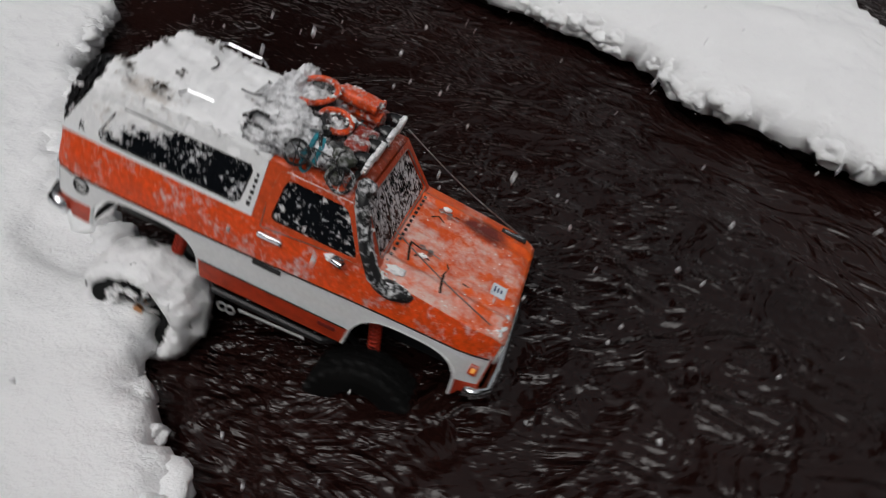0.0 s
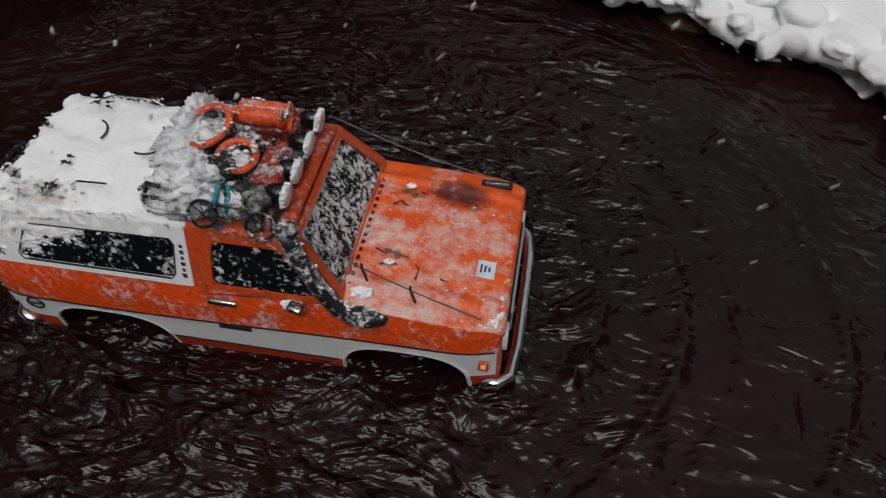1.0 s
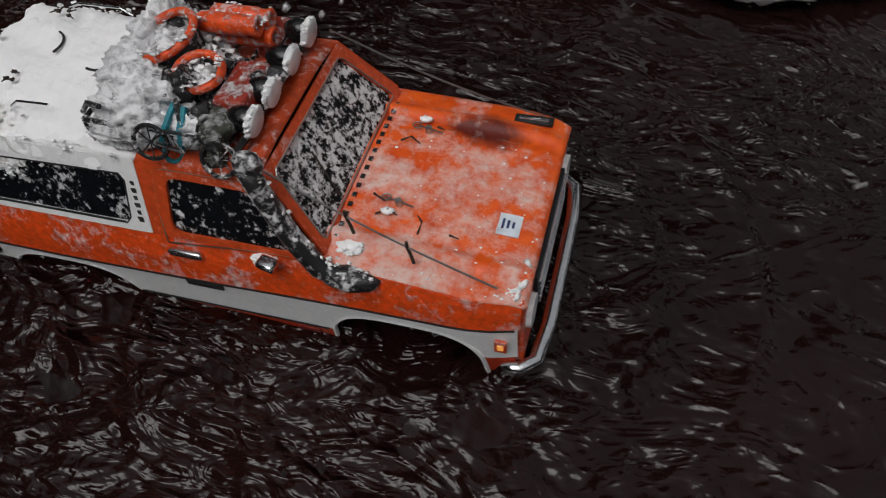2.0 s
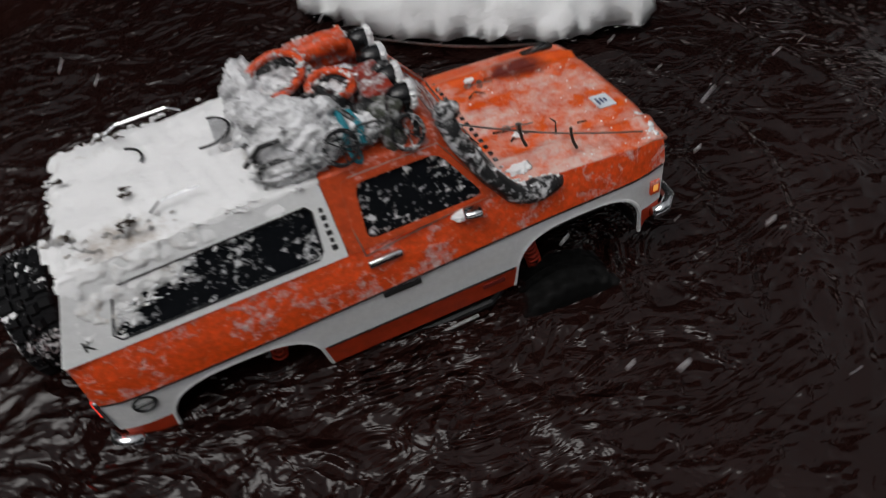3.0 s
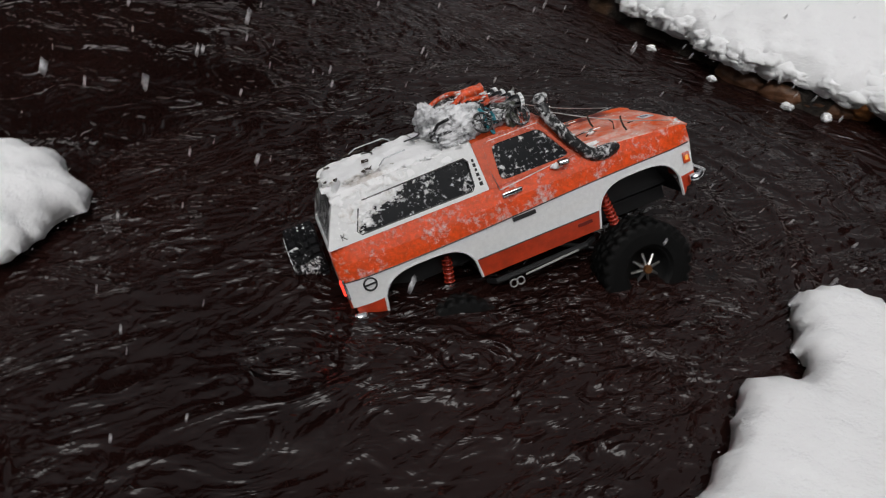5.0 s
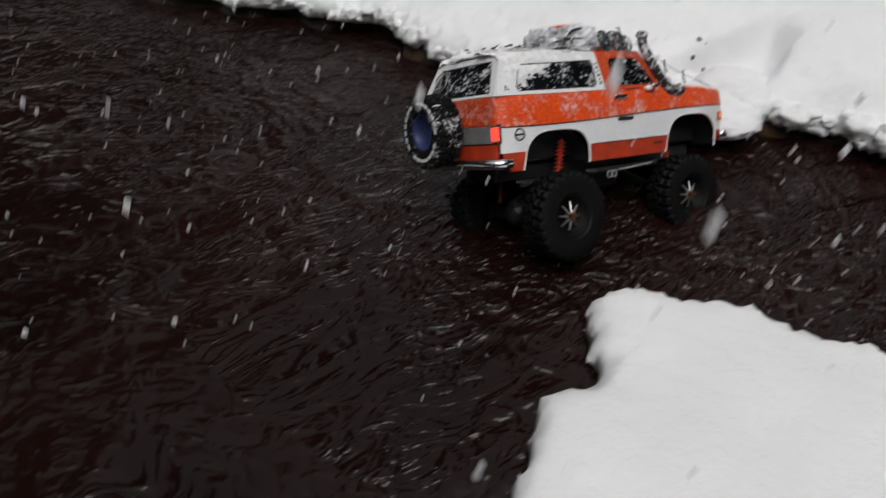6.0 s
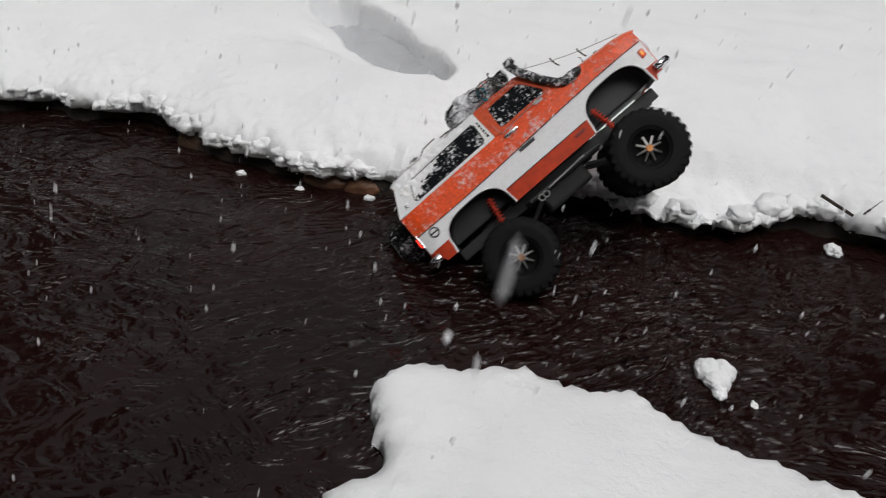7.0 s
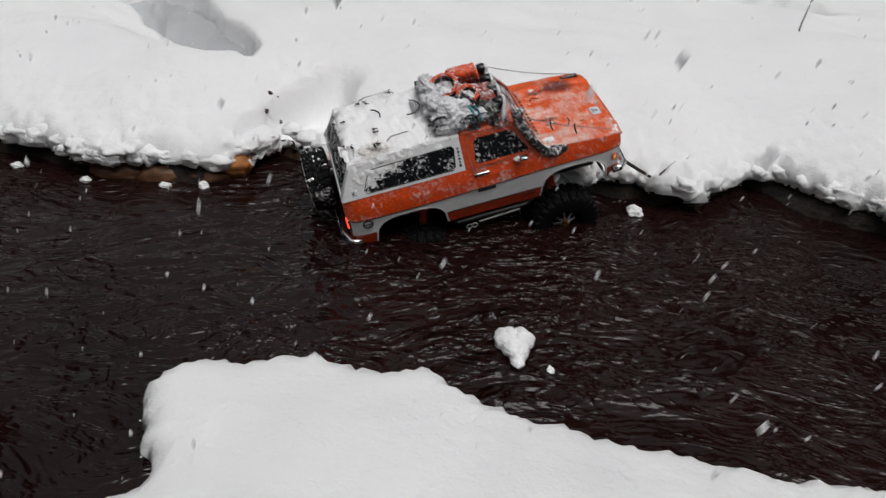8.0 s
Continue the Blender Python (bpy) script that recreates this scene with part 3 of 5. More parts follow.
def forest_ring():
    """A far dark belt of conifers that closes the place, with an uneven top and a clearing upstream."""
    rng = random.Random(5)
    verts, faces = [], []
    n = 260
    for k in range(n):
        a = 2 * math.pi * k / n
        r = 15 + rng.uniform(-1.0, 1.0)
        h = rng.uniform(12, 22) if k % 2 else rng.uniform(8, 13)
        if 1.45 < a < 2.40:
            h *= 0.62 if rng.random() < 0.25 else 0.33
        verts += [(r * math.cos(a), r * math.sin(a), -0.4), (r * math.cos(a), r * math.sin(a), h)]
    for k in range(n):
        p, q = 2 * k, 2 * ((k + 1) % n)
        faces.append((p, q, q + 1, p + 1))
    return tagged(obj("backdrop", verts, faces, FOREST, smooth=False), "far belt of dark conifers round the stream", "forest", "", "structure")


forest_ring()


# ---- loose snow and sticks ----
def snow_clump(name, at, size, seed, label):
    bm = bmesh.new()
    lump(bm, (0, 0, 0), size, seed, 0.45, 4, 1.5)
    ob = part(name, bm, SNOW, None, label, True)
    ob.matrix_basis = pose(*at)
    return tagged(ob, label, "snow clump", "snow clumps in the water")


def heart_clump():
    bm = bmesh.new()
    lump(bm, (-0.015, 0.012, 0.012), (0.026, 0.022, 0.019), 3, 0.22, 4)
    lump(bm, (0.016, 0.013, 0.012), (0.024, 0.021, 0.018), 5, 0.22, 4)
    lump(bm, (0.003, -0.004, 0.011), (0.028, 0.024, 0.017), 8, 0.22, 4)
    lump(bm, (0.005, -0.022, 0.007), (0.015, 0.022, 0.012), 9, 0.25, 4)
    ob = part("snow_clump", bm, SNOW, None, "", True)
    ob.data.transform(Matrix.Diagonal((0.76, 1.06, 0.9, 1)))
    ob.matrix_basis = pose(0.118, -0.362, 0.002)
    return tagged(ob, "heart-shaped white snow clump standing in the water", "snow clump", "snow clumps in the water")


heart_clump()
snow_clump("snow_clump", (0.171, -0.402, 0.002), (0.006, 0.008, 0.006), 4, "small white snow crumb in the water")
snow_clump("snow_clump", (0.385, 0.09, 0.006), (0.016, 0.02, 0.014), 6, "broken white snow lump at the bank's foot")
snow_clump("snow_clump", (-0.74, 0.062, 0.003), (0.010, 0.008, 0.007), 7, "broken white snow lump at the bank's foot")
snow_clump("snow_clump", (-0.90, 0.100, 0.003), (0.010, 0.009, 0.008), 12, "broken white snow lump at the bank's foot")


def snow_ledge():
    """A lobe of the far bank that hangs over the water until the truck knocks it in."""
    bm = bmesh.new()
    for at, size, k in (((0, 0, 0), (0.080, 0.085, 0.036), 3), ((-0.070, 0.030, 0.002), (0.075, 0.06, 0.034), 5), ((-0.135, 0.045, 0.000), (0.070, 0.05, 0.034), 6), ((0.040, 0.045, 0.010), (0.05, 0.055, 0.036), 7), ((0.005, 0.09, 0.02), (0.08, 0.06, 0.04), 9)):
        crust(bm, at, size, k, 5, 0.26)
    ob = part("snow_ledge", bm, SNOW, None, "", True)
    return tagged(ob, "overhanging lobe of white snow on the bank's edge", "snow ledge")


ledge = snow_ledge()


def stick(pts, r, label, snow=None):
    bm = bmesh.new()
    for i, (a, b) in enumerate(zip(pts[:-1], pts[1:])):
        k = 1 - i / len(pts) * 0.6
        rod(bm, a, b, r * k, 7, r * (k - 0.5 / len(pts)))
        if i % 2 == 1:
            rod(bm, b, Vector(b) + Vector((0.02, 0.012, 0.016)), r * 0.45, 5, r * 0.2)
    ob = part("stick", bm, TWIG, None, label)
    return tagged(ob, label, "stick", "sticks at the water")


stick([(0.345, 0.135, 0.104), (0.385, 0.128, 0.085), (0.43, 0.126, 0.062), (0.470, 0.125, 0.044), (0.503, 0.122, 0.026), (0.540, 0.112, -0.010)], 0.0036, "dark bare stick leaning from the snow into the water")
stick([(0.420, 0.122, 0.066), (0.424, 0.118, 0.080), (0.434, 0.116, 0.096)], 0.0026, "short dark twig beside the leaning stick")
stick([(0.930, 0.82, 0.17), (0.945, 0.85, 0.22), (0.97, 0.89, 0.27), (1.0, 0.93, 0.34)], 0.0022, "thin bare twig standing out of the snow")


def soil_crumbs():
    """Dark crumbs of soil thrown up along the broken edge of the bank."""
    rng = random.Random(63)
    bm = bmesh.new()
    for k in range(26):
        f = rng.random()
        r = rng.uniform(0.0015, 0.0042)
        x, y = -0.405 + 0.11 * f + rng.gauss(0, 0.008), 0.30 - 0.16 * f + rng.gauss(0, 0.01)
        z = min(((math.hypot(v.co.x - x, v.co.y - y), v.co.z) for v in bank_far.data.vertices if abs(v.co.x - x) < 0.02 and abs(v.co.y - y) < 0.02), default=(0, 0.05))[1]
        lump(bm, (x, y, z), (r * 1.2, r, r * 1.3), k, 0.7, 2)
    return tagged(part("soil_crumbs", bm, TWIG, None, "", False), "dark crumbs of soil on the broken snow edge", "soil crumbs", "", "stuff")


soil_crumbs()


def stone(at, size, seed, mat, label):
    bm = bmesh.new()
    lump(bm, (0, 0, 0), size, seed, 0.28, 4, 1.0)
    ob = part("stone", bm, mat, None, label, True)
    ob.matrix_basis = pose(*at)
    return tagged(ob, label, "stone", "stones under the bank")


STONE = plain("orange_brown_stone", (0.42, 0.17, 0.05), 0.55, grain=35, amount=0.5, relief=0.003)
DARK_STONE = plain("dark_wet_stone", (0.12, 0.055, 0.028), 0.4, grain=40, amount=0.5, relief=0.003)
stone((-0.462, 0.135, 0.030), (0.044, 0.036, 0.040), 4, STONE, "orange-brown wet stone at the foot of the snow bank")
stone((-0.520, 0.116, 0.010), (0.056, 0.034, 0.034), 9, DARK_STONE, "dark wet stone under the snow's edge")
stone((-0.600, 0.102, 0.006), (0.048, 0.032, 0.028), 13, DARK_STONE, "dark wet stone under the snow's edge")
stone((-0.690, 0.110, 0.004), (0.056, 0.030, 0.026), 17, DARK_STONE, "dark wet stone under the snow's edge")
snow_clump("snow_clump", (-0.500, 0.068, 0.006), (0.010, 0.010, 0.009), 18, "broken white snow lump at the bank's foot")
snow_clump("snow_clump", (-0.575, 0.058, 0.005), (0.012, 0.008, 0.007), 19, "broken white snow lump at the bank's foot")


# the truck's way
TRUCK_ROWS = [
    (0.0, pose(-2.1154, -2.3530, 0.0536, -10.37, 17.07, 33.61)),
    (0.3, pose(-1.9914, -2.2949, -0.0110, -7.56, 2.44, 43.63)),
    (0.5, pose(-1.9292, -2.2534, -0.0252, -3.71, -5.07, 46.04)),
    (0.6, pose(-1.8892, -2.2320, -0.0222, 1.33, -6.80, 45.01)),
    (1.0, pose(-1.7148, -2.1991, -0.0355, -2.90, 0.04, 38.40)),
    (1.2, pose(-1.6222, -2.1729, -0.0286, -4.79, -5.04, 37.22)),
    (2.3, pose(-0.9382, -1.8305, -0.0513, -2.28, -4.78, 73.96)),
    (2.5, pose(-0.8959, -1.7240, -0.0481, 0.15, -2.14, 82.63)),
    (2.8, pose(-0.8982, -1.5325, -0.0189, -5.79, -13.57, 99.13)),
    (3.0, pose(-0.9217, -1.4218, -0.0266, -10.27, -6.52, 106.77)),
    (3.1, pose(-0.9371, -1.3702, -0.0442, -7.80, -1.55, 107.13)),
    (3.5, pose(-1.0123, -1.1749, -0.0445, -0.02, 1.03, 92.23)),
    (4.0, pose(-0.8512, -1.0552, -0.0042, -0.49, -2.80, 87.02)),
    (4.3, pose(-0.8205, -0.8969, -0.0450, 12.50, -7.70, 77.40)),
    (4.5, pose(-0.7974, -0.8406, -0.0360, -5.58, -10.36, 68.53)),
    (4.7, pose(-0.7853, -0.7655, -0.0277, -25.15, -15.36, 58.19)),
    (5.8, pose(-0.5469, -0.3343, 0.0454, -19.32, 0.66, 62.98)),
    (6.0, pose(-0.4931, -0.2299, 0.0618, -25.57, 13.40, 59.21)),
    (6.2, pose(-0.4510, -0.2251, 0.0584, -32.80, 5.17, 52.20)),
    (6.5, pose(-0.3917, -0.0983, 0.0574, -25.01, -13.65, 37.01)),
    (6.8, pose(-0.2704, -0.0724, 0.0982, -38.23, -29.72, 33.07)),
    (7.0, pose(-0.1590, -0.0295, 0.1408, -41.98, -38.38, 32.45)),
    (7.2, pose(-0.0705, 0.0514, 0.1028, -22.46, -30.22, 27.95)),
    (7.3, pose(-0.0300, 0.0560, 0.0800, -15.00, -24.00, 19.00)),
    (7.5, pose(0.0013, 0.0479, 0.0379, 14.80, -7.32, 16.68)),
    (8.0, pose(0.0569, 0.0793, 0.0526, 12.42, -13.29, 15.98)),
]


# ---- the scale truck ----
truck = new("rc_truck")
tagged(truck, "orange and white scale off-road truck, snow-dusted, with a loaded roof", "model truck")


def side_y(z):
    """Half width of the body at a height."""
    return float(np.interp(z, (0.02, 0.055, 0.096, 0.118, 0.142, 0.20), (0.104, 0.109, 0.1115, 0.108, 0.100, 0.080)))


def foot_z(x):
    """The lower edge of the body's side, with both wheel arches."""
    def arch(c, w, h):
        q = abs(x - c) / w
        return h * (1 - q ** 3.2) ** (1 / 2.6) if q < 1 else 0
    base = 0.027 if -0.25 < x < 0.235 else 0.036
    return base + max(arch(-0.156, 0.069, 0.057), arch(0.161, 0.067, 0.062))


def side_band(name, x0, x1, z0, z1, mat, s, label, proud=0.0):
    """A strip of the body's side between two heights, cut away at the arches."""
    verts, faces = [], []
    xs = np.linspace(x0, x1, 150)
    for x in xs:
        lo, hi = z0(x), z1(x)
        lo = max(lo, foot_z(x))
        hi = max(hi, lo)
        taper = 0.010 * max(0, (x - 0.20) / 0.055) ** 2 + 0.008 * max(0, (-0.235 - x) / 0.035) ** 2
        for k in range(5):
            z = lo + (hi - lo) * k / 4
            verts.append((x, s * (side_y(z) - taper + proud), z))
    for i in range(len(xs) - 1):
        for k in range(4):
            a = i * 5 + k
            if verts[a + 1][2] - verts[a][2] < 1e-5 and verts[a + 6][2] - verts[a + 5][2] < 1e-5:
                continue
            f = (a, a + 5, a + 6, a + 1)
            faces.append(f if s < 0 else f[::-1])
    ob = obj(name, verts, faces, mat, truck, label, smooth=False)
    sol = ob.modifiers.new("thickness", "SOLIDIFY")
    sol.thickness, sol.offset = 0.003, -1
    return ob


belt = lambda x: 0.096 + 0.004 * math.sin(x * 9)
low = lambda x: 0.055
top_line = lambda x: 0.139 if x < 0.085 else 0.139 - 0.014 * ((x - 0.085) / 0.17) ** 1.4
for s in (-1, 1):
    side_band("rocker_panel", -0.262, 0.250, lambda x: 0.0, low, RED_SILL, s, "red-orange lower side strip")
    side_band("lower_side", -0.266, 0.252, low, belt, WHITE, s, "dirty white side panel with arch cut-outs")
    side_band("upper_side", -0.268, 0.254, belt, top_line, ORANGE, s, "frosted orange upper side band")
    bm = bmesh.new()
    pts = [(x, s * (side_y(belt(x)) + 0.0008 - 0.010 * max(0, (x - 0.20) / 0.055) ** 2 - 0.008 * max(0, (-0.235 - x) / 0.035) ** 2), belt(x)) for x in np.linspace(-0.264, 0.25, 30)]
    tube(bm, pts, 0.0009, 5)
    part("trim_strip", bm, BLACK, truck, "thin dark trim line")
    bm = bmesh.new()
    pts = [(x, s * (side_y(0.055) + 0.0008), 0.055) for x in np.linspace(-0.086, 0.093, 12)]
    tube(bm, pts, 0.0008, 5)
    part("trim_strip", bm, BLACK, truck, "thin dark trim line")
    # arch flares
    for c, w, h in ((-0.156, 0.069, 0.057), (0.161, 0.067, 0.062)):
        bm = bmesh.new()
        pts = []
        for k in range(41):
            q = -1 + 2 * k / 40
            x = c + q * w
            z = 0.027 + h * max(0, 1 - abs(q) ** 3.2) ** (1 / 2.6)
            pts.append((x, s * (side_y(z) - 0.0015), z))
        tube(bm, pts, 0.0022, 6)
        part("arch_lip", bm, WHITE, truck, "rounded white wheel-arch lip")
        bm = bmesh.new()
        for k in range(24):
            a0, a1 = math.pi * k / 24, math.pi * (k + 1) / 24
            p = [(c - math.cos(a) * w * 0.98, 0.03 + math.sin(a) * (h - 0.002)) for a in (a0, a1)]
            vs = [bm.verts.new((p[j][0], s * yy, p[j][1])) for j, yy in ((0, 0.100), (1, 0.100), (1, 0.03), (0, 0.03))]
            bm.faces.new(vs)
        part("wheel_well", bm, BLACK, truck, "black inner wheel well")


def sheet(name, fn, nu, nv, mat, label, parent=None, thick=0.003):
    verts = [fn(i / (nu - 1), k / (nv - 1)) for i in range(nu) for k in range(nv)]
    faces = [(i * nv + k, (i + 1) * nv + k, (i + 1) * nv + k + 1, i * nv + k + 1) for i in range(nu - 1) for k in range(nv - 1)]
    ob = obj(name, verts, faces, mat, parent or truck, label)
    if thick:
        sol = ob.modifiers.new("thickness", "SOLIDIFY")
        sol.thickness, sol.offset = thick, -1
    return ob


def hood_point(u, v):
    x = 0.088 + 0.170 * u
    w = side_y(0.139) if u < 0.02 else float(np.interp(u, (0, 0.8, 1), (0.1005, 0.103, 0.097)))
    y = (v * 2 - 1) * w
    q = abs(v * 2 - 1)
    z = 0.1385 - 0.0125 * u ** 1.5 + 0.006 * (1 - q ** 3) - 0.004 * max(0, u - 0.93) / 0.07
    z += 0.0030 * math.exp(-((q - 0.72) / 0.06) ** 2) - 0.0015 * math.exp(-((q - 0.60) / 0.05) ** 2)
    return x, y, z


sheet("hood", hood_point, 40, 61, HOOD, "orange hood with patches of frost and a dark smear")


def ring_panel(name, outer, inner, place, mat, label, n=96, thick=0.003):
    """A flat frame between two outlines, carried onto the body by place(u, v)."""
    def resample(poly, corner):
        pts = []
        m = len(poly)
        for i in range(m):
            a, b, c = Vector(poly[i - 1]), Vector(poly[i]), Vector(poly[(i + 1) % m])
            r = min(corner, (b - a).length / 2.2, (c - b).length / 2.2)
            p, q = b + (a - b).normalized() * r, b + (c - b).normalized() * r
            for k in range(7):
                t = k / 6
                pts.append(p * (1 - t) ** 2 + b * 2 * t * (1 - t) + q * t * t)
        return pts
    cen = sum((Vector(p) for p in inner), Vector((0, 0))) / len(inner)

    def at_angle(pts, ang):
        d = Vector((math.cos(ang), math.sin(ang)))
        best = None
        for a, b in zip(pts, pts[1:] + pts[:1]):
            e = b - a
            den = d.x * e.y - d.y * e.x
            if abs(den) < 1e-12:
                continue
            w = a - cen
            t = (w.x * e.y - w.y * e.x) / den
            s = (w.x * d.y - w.y * d.x) / den
            if t > 0 and -1e-6 <= s <= 1 + 1e-6 and (best is None or t > best):
                best = t
        return cen + d * best
    po, pi = resample(outer, 0.002), resample(inner, 0.009)
    angs = sorted([math.atan2((Vector(p) - cen).y, (Vector(p) - cen).x) for p in outer] + [2 * math.pi * k / n - math.pi for k in range(n)])
    verts, faces = [], []
    for a in angs:
        for pts in (po, pi):
            p = at_angle(pts, a)
            verts.append(place(p.x, p.y))
    m = len(angs)
    for i in range(m):
        j = (i + 1) % m
        faces.append((2 * i, 2 * j, 2 * j + 1, 2 * i + 1))
    ob = obj(name, verts, faces, mat, truck, label, smooth=False)
    sol = ob.modifiers.new("thickness", "SOLIDIFY")
    sol.thickness, sol.offset = thick, 0
    return ob


def pane(name, poly, place, mat, label, parent=None, n=14):
    """A window pane with its own thickness, cut to four corners."""
    a, b, c, d = (Vector(p) for p in poly)
    verts = []
    for i in range(n):
        for k in range(n):
            u, v = i / (n - 1), k / (n - 1)
            p = (a * (1 - u) + b * u) * (1 - v) + (d * (1 - u) + c * u) * v
            verts.append(place(p.x, p.y))
    faces = [(i * n + k, (i + 1) * n + k, (i + 1) * n + k + 1, i * n + k + 1) for i in range(n - 1) for k in range(n - 1)]
    ob = obj(name, verts, faces, mat, parent or truck, label, smooth=False)
    sol = ob.modifiers.new("thickness", "SOLIDIFY")
    sol.thickness, sol.offset = 0.002, 0
    return ob


def edge_seal(pts, mat=BLACK, r=0.0011, name="window_seal", label="thin black rubber window seal"):
    bm = bmesh.new()
    tube(bm, pts + pts[:1], r, 5)
    return part(name, bm, mat, truck, label)


for s in (-1, 1):
    out = lambda x, z, s=s: (x, s * side_y(z), z)
    back = lambda x, z, s=s: (x, s * (side_y(z) - 0.0022), z)
    quarter = [(-0.268, 0.1385), (-0.043, 0.1385), (-0.045, 0.200), (-0.240, 0.200)]
    hole = [(-0.226, 0.1445), (-0.061, 0.1445), (-0.057, 0.187), (-0.211, 0.184)]
    ring_panel("quarter_panel", quarter, hole, out, WHITE, "white rear quarter panel round a long window")
    pane("side_window", [(p[0], p[1]) for p in ((-0.230, 0.142), (-0.057, 0.142), (-0.053, 0.190), (-0.213, 0.187))], back, GLASS, "black side window speckled with snow")
    edge_seal([(-0.221, s * (side_y(0.1445) + 0.001), 0.1445), (-0.065, s * (side_y(0.1445) + 0.001), 0.1445), (-0.0605, s * (side_y(0.150) + 0.001), 0.150), (-0.0575, s * (side_y(0.182) + 0.001), 0.182),
               (-0.061, s * (side_y(0.187) + 0.001), 0.187), (-0.206, s * (side_y(0.184) + 0.001), 0.184), (-0.212, s * (side_y(0.180) + 0.001), 0.180), (-0.2255, s * (side_y(0.150) + 0.001), 0.150)])
    door = [(-0.0425, 0.1385), (0.0985, 0.1385), (0.058, 0.200), (-0.0445, 0.200)]
    hole = [(-0.024, 0.1435), (0.079, 0.1435), (0.050, 0.189), (-0.020, 0.190)]
    ring_panel("door_frame", door, hole, out, DOOR_ORANGE, "orange door frame round a dark window")
    pane("door_window", [(-0.027, 0.141), (0.084, 0.141), (0.053, 0.192), (-0.022, 0.193)], back, GLASS, "black door window speckled with snow")
    edge_seal([(-0.030, s * (side_y(0.130) + 0.001), 0.134), (-0.033, s * (side_y(0.16) + 0.001), 0.16), (-0.030, s * (side_y(0.194) + 0.001), 0.194), (-0.022, s * (side_y(0.1965) + 0.0012), 0.1965),
               (0.052, s * (side_y(0.1965) + 0.0012), 0.1965), (0.088, s * (side_y(0.142) + 0.001), 0.142), (0.088, s * (side_y(0.141) + 0.001), 0.141), (0.05, s * (side_y(0.140) + 0.0012), 0.140)],
              STEEL, 0.0006, "door_seam", "fine bright door seam")

# windscreen, rear, roof
ws = lambda u, v: (0.1015 - 0.043 * v, u * (0.0945 - 0.0175 * v), 0.1405 + 0.060 * v)
ring_panel("windscreen_frame", [(-1, 0), (1, 0), (1, 1), (-1, 1)], [(-0.90, 0.07), (0.90, 0.07), (0.86, 0.90), (-0.86, 0.90)], ws, DOOR_ORANGE, "orange windscreen frame")
pane("windscreen", [(-0.93, 0.04), (0.93, 0.04), (0.89, 0.93), (-0.89, 0.93)], lambda u, v: tuple(np.array(ws(u, v)) - np.array((0.0022, 0, 0.0012))), SCREEN, "dark windscreen thick with snow crystals")
edge_seal([tuple(np.array(ws(u, v)) + np.array((0.0012, 0, 0.001))) for u, v in ((-0.88, 0.07), (0.88, 0.07), (0.90, 0.12), (0.86, 0.86), (0.82, 0.90), (-0.82, 0.90), (-0.86, 0.86), (-0.90, 0.12))],
          STEEL, 0.0008, "windscreen_seal", "bright thin windscreen seal")
rw = lambda u, v: (-0.268 + 0.030 * v, u * (0.100 - 0.020 * v), 0.139 + 0.061 * v)
ring_panel("rear_frame", [(-1, 0), (1, 0), (1, 1), (-1, 1)], [(-0.88, 0.06), (0.88, 0.06), (0.82, 0.86), (-0.82, 0.86)], rw, WHITE, "white rear window frame")
pane("rear_window", [(-0.92, 0.03), (0.92, 0.03), (0.85, 0.9), (-0.85, 0.9)], lambda u, v: tuple(np.array(rw(u, v)) + np.array((0.0022, 0, 0.0008))), GLASS, "black rear window speckled with snow")
bm = bmesh.new()
torus(bm, 0.017, 0.0012, pose(-0.2575, 0.055, 0.172, 0, -64, 0), 24, 6)
rod(bm, (-0.262, 0.055, 0.157), (-0.253, 0.055, 0.187), 0.001, 5)
part("rear_emblem", bm, STEEL, truck, "round grey emblem on the rear window")


def roof_point(x0, x1, crown):
    def fn(u, v):
        q = v * 2 - 1
        x = x0 + (x1 - x0) * u
        y = q * 0.081
        z = 0.2005 + crown * (1 - abs(q) ** 4.5)
        ends = max(0, (-0.228 - x) / 0.012) + max(0, (x - 0.05) / 0.009)
        return x, y, z - 0.004 * min(ends, 1) ** 2
    return fn


sheet("cab_roof", roof_point(-0.0435, 0.0585, 0.008), 18, 41, DOOR_ORANGE, "orange cab roof with light frost")
sheet("rear_roof", roof_point(-0.240, -0.0440, 0.008), 30, 41, WHITE, "white rear roof under snow")


def slab(name, size, at, mat, label, bevel=0.002, parent=None, turn=None, smooth=False):
    bm = bmesh.new()
    box(bm, size, at, bevel, turn)
    return part(name, bm, mat, parent or truck, label, smooth)


# tail end
slab("tailgate", (0.006, 0.196, 0.042), (-0.2665, 0, 0.1175), ORANGE, "orange tailgate top")
slab("tail_panel", (0.005, 0.176, 0.026), (-0.2685, 0, 0.083), plain("grey_tail_panel", (0.20, 0.20, 0.20), 0.4), "dull silver-grey tail panel")
slab("rear_apron", (0.006, 0.192, 0.028), (-0.2660, 0, 0.055), RED_SILL, "red-orange lower apron")
for s in (-1, 1):
    lamp = slab("tail_light", (0.008, 0.013, 0.020), (-0.2675, s * 0.0955, 0.084), TAIL, "lit red tail light", 0.002)
    slab("lamp_frame", (0.004, 0.022, 0.029), (-0.2665, s * 0.0955, 0.084), CHROME, "thin chrome lamp frame", 0.001, lamp)
bm = bmesh.new()
tube(bm, [(-0.252, -0.109, 0.040), (-0.272, -0.104, 0.040), (-0.281, -0.080, 0.040), (-0.282, 0.080, 0.040), (-0.272, 0.104, 0.040), (-0.252, 0.109, 0.040)], 0.008, 10)
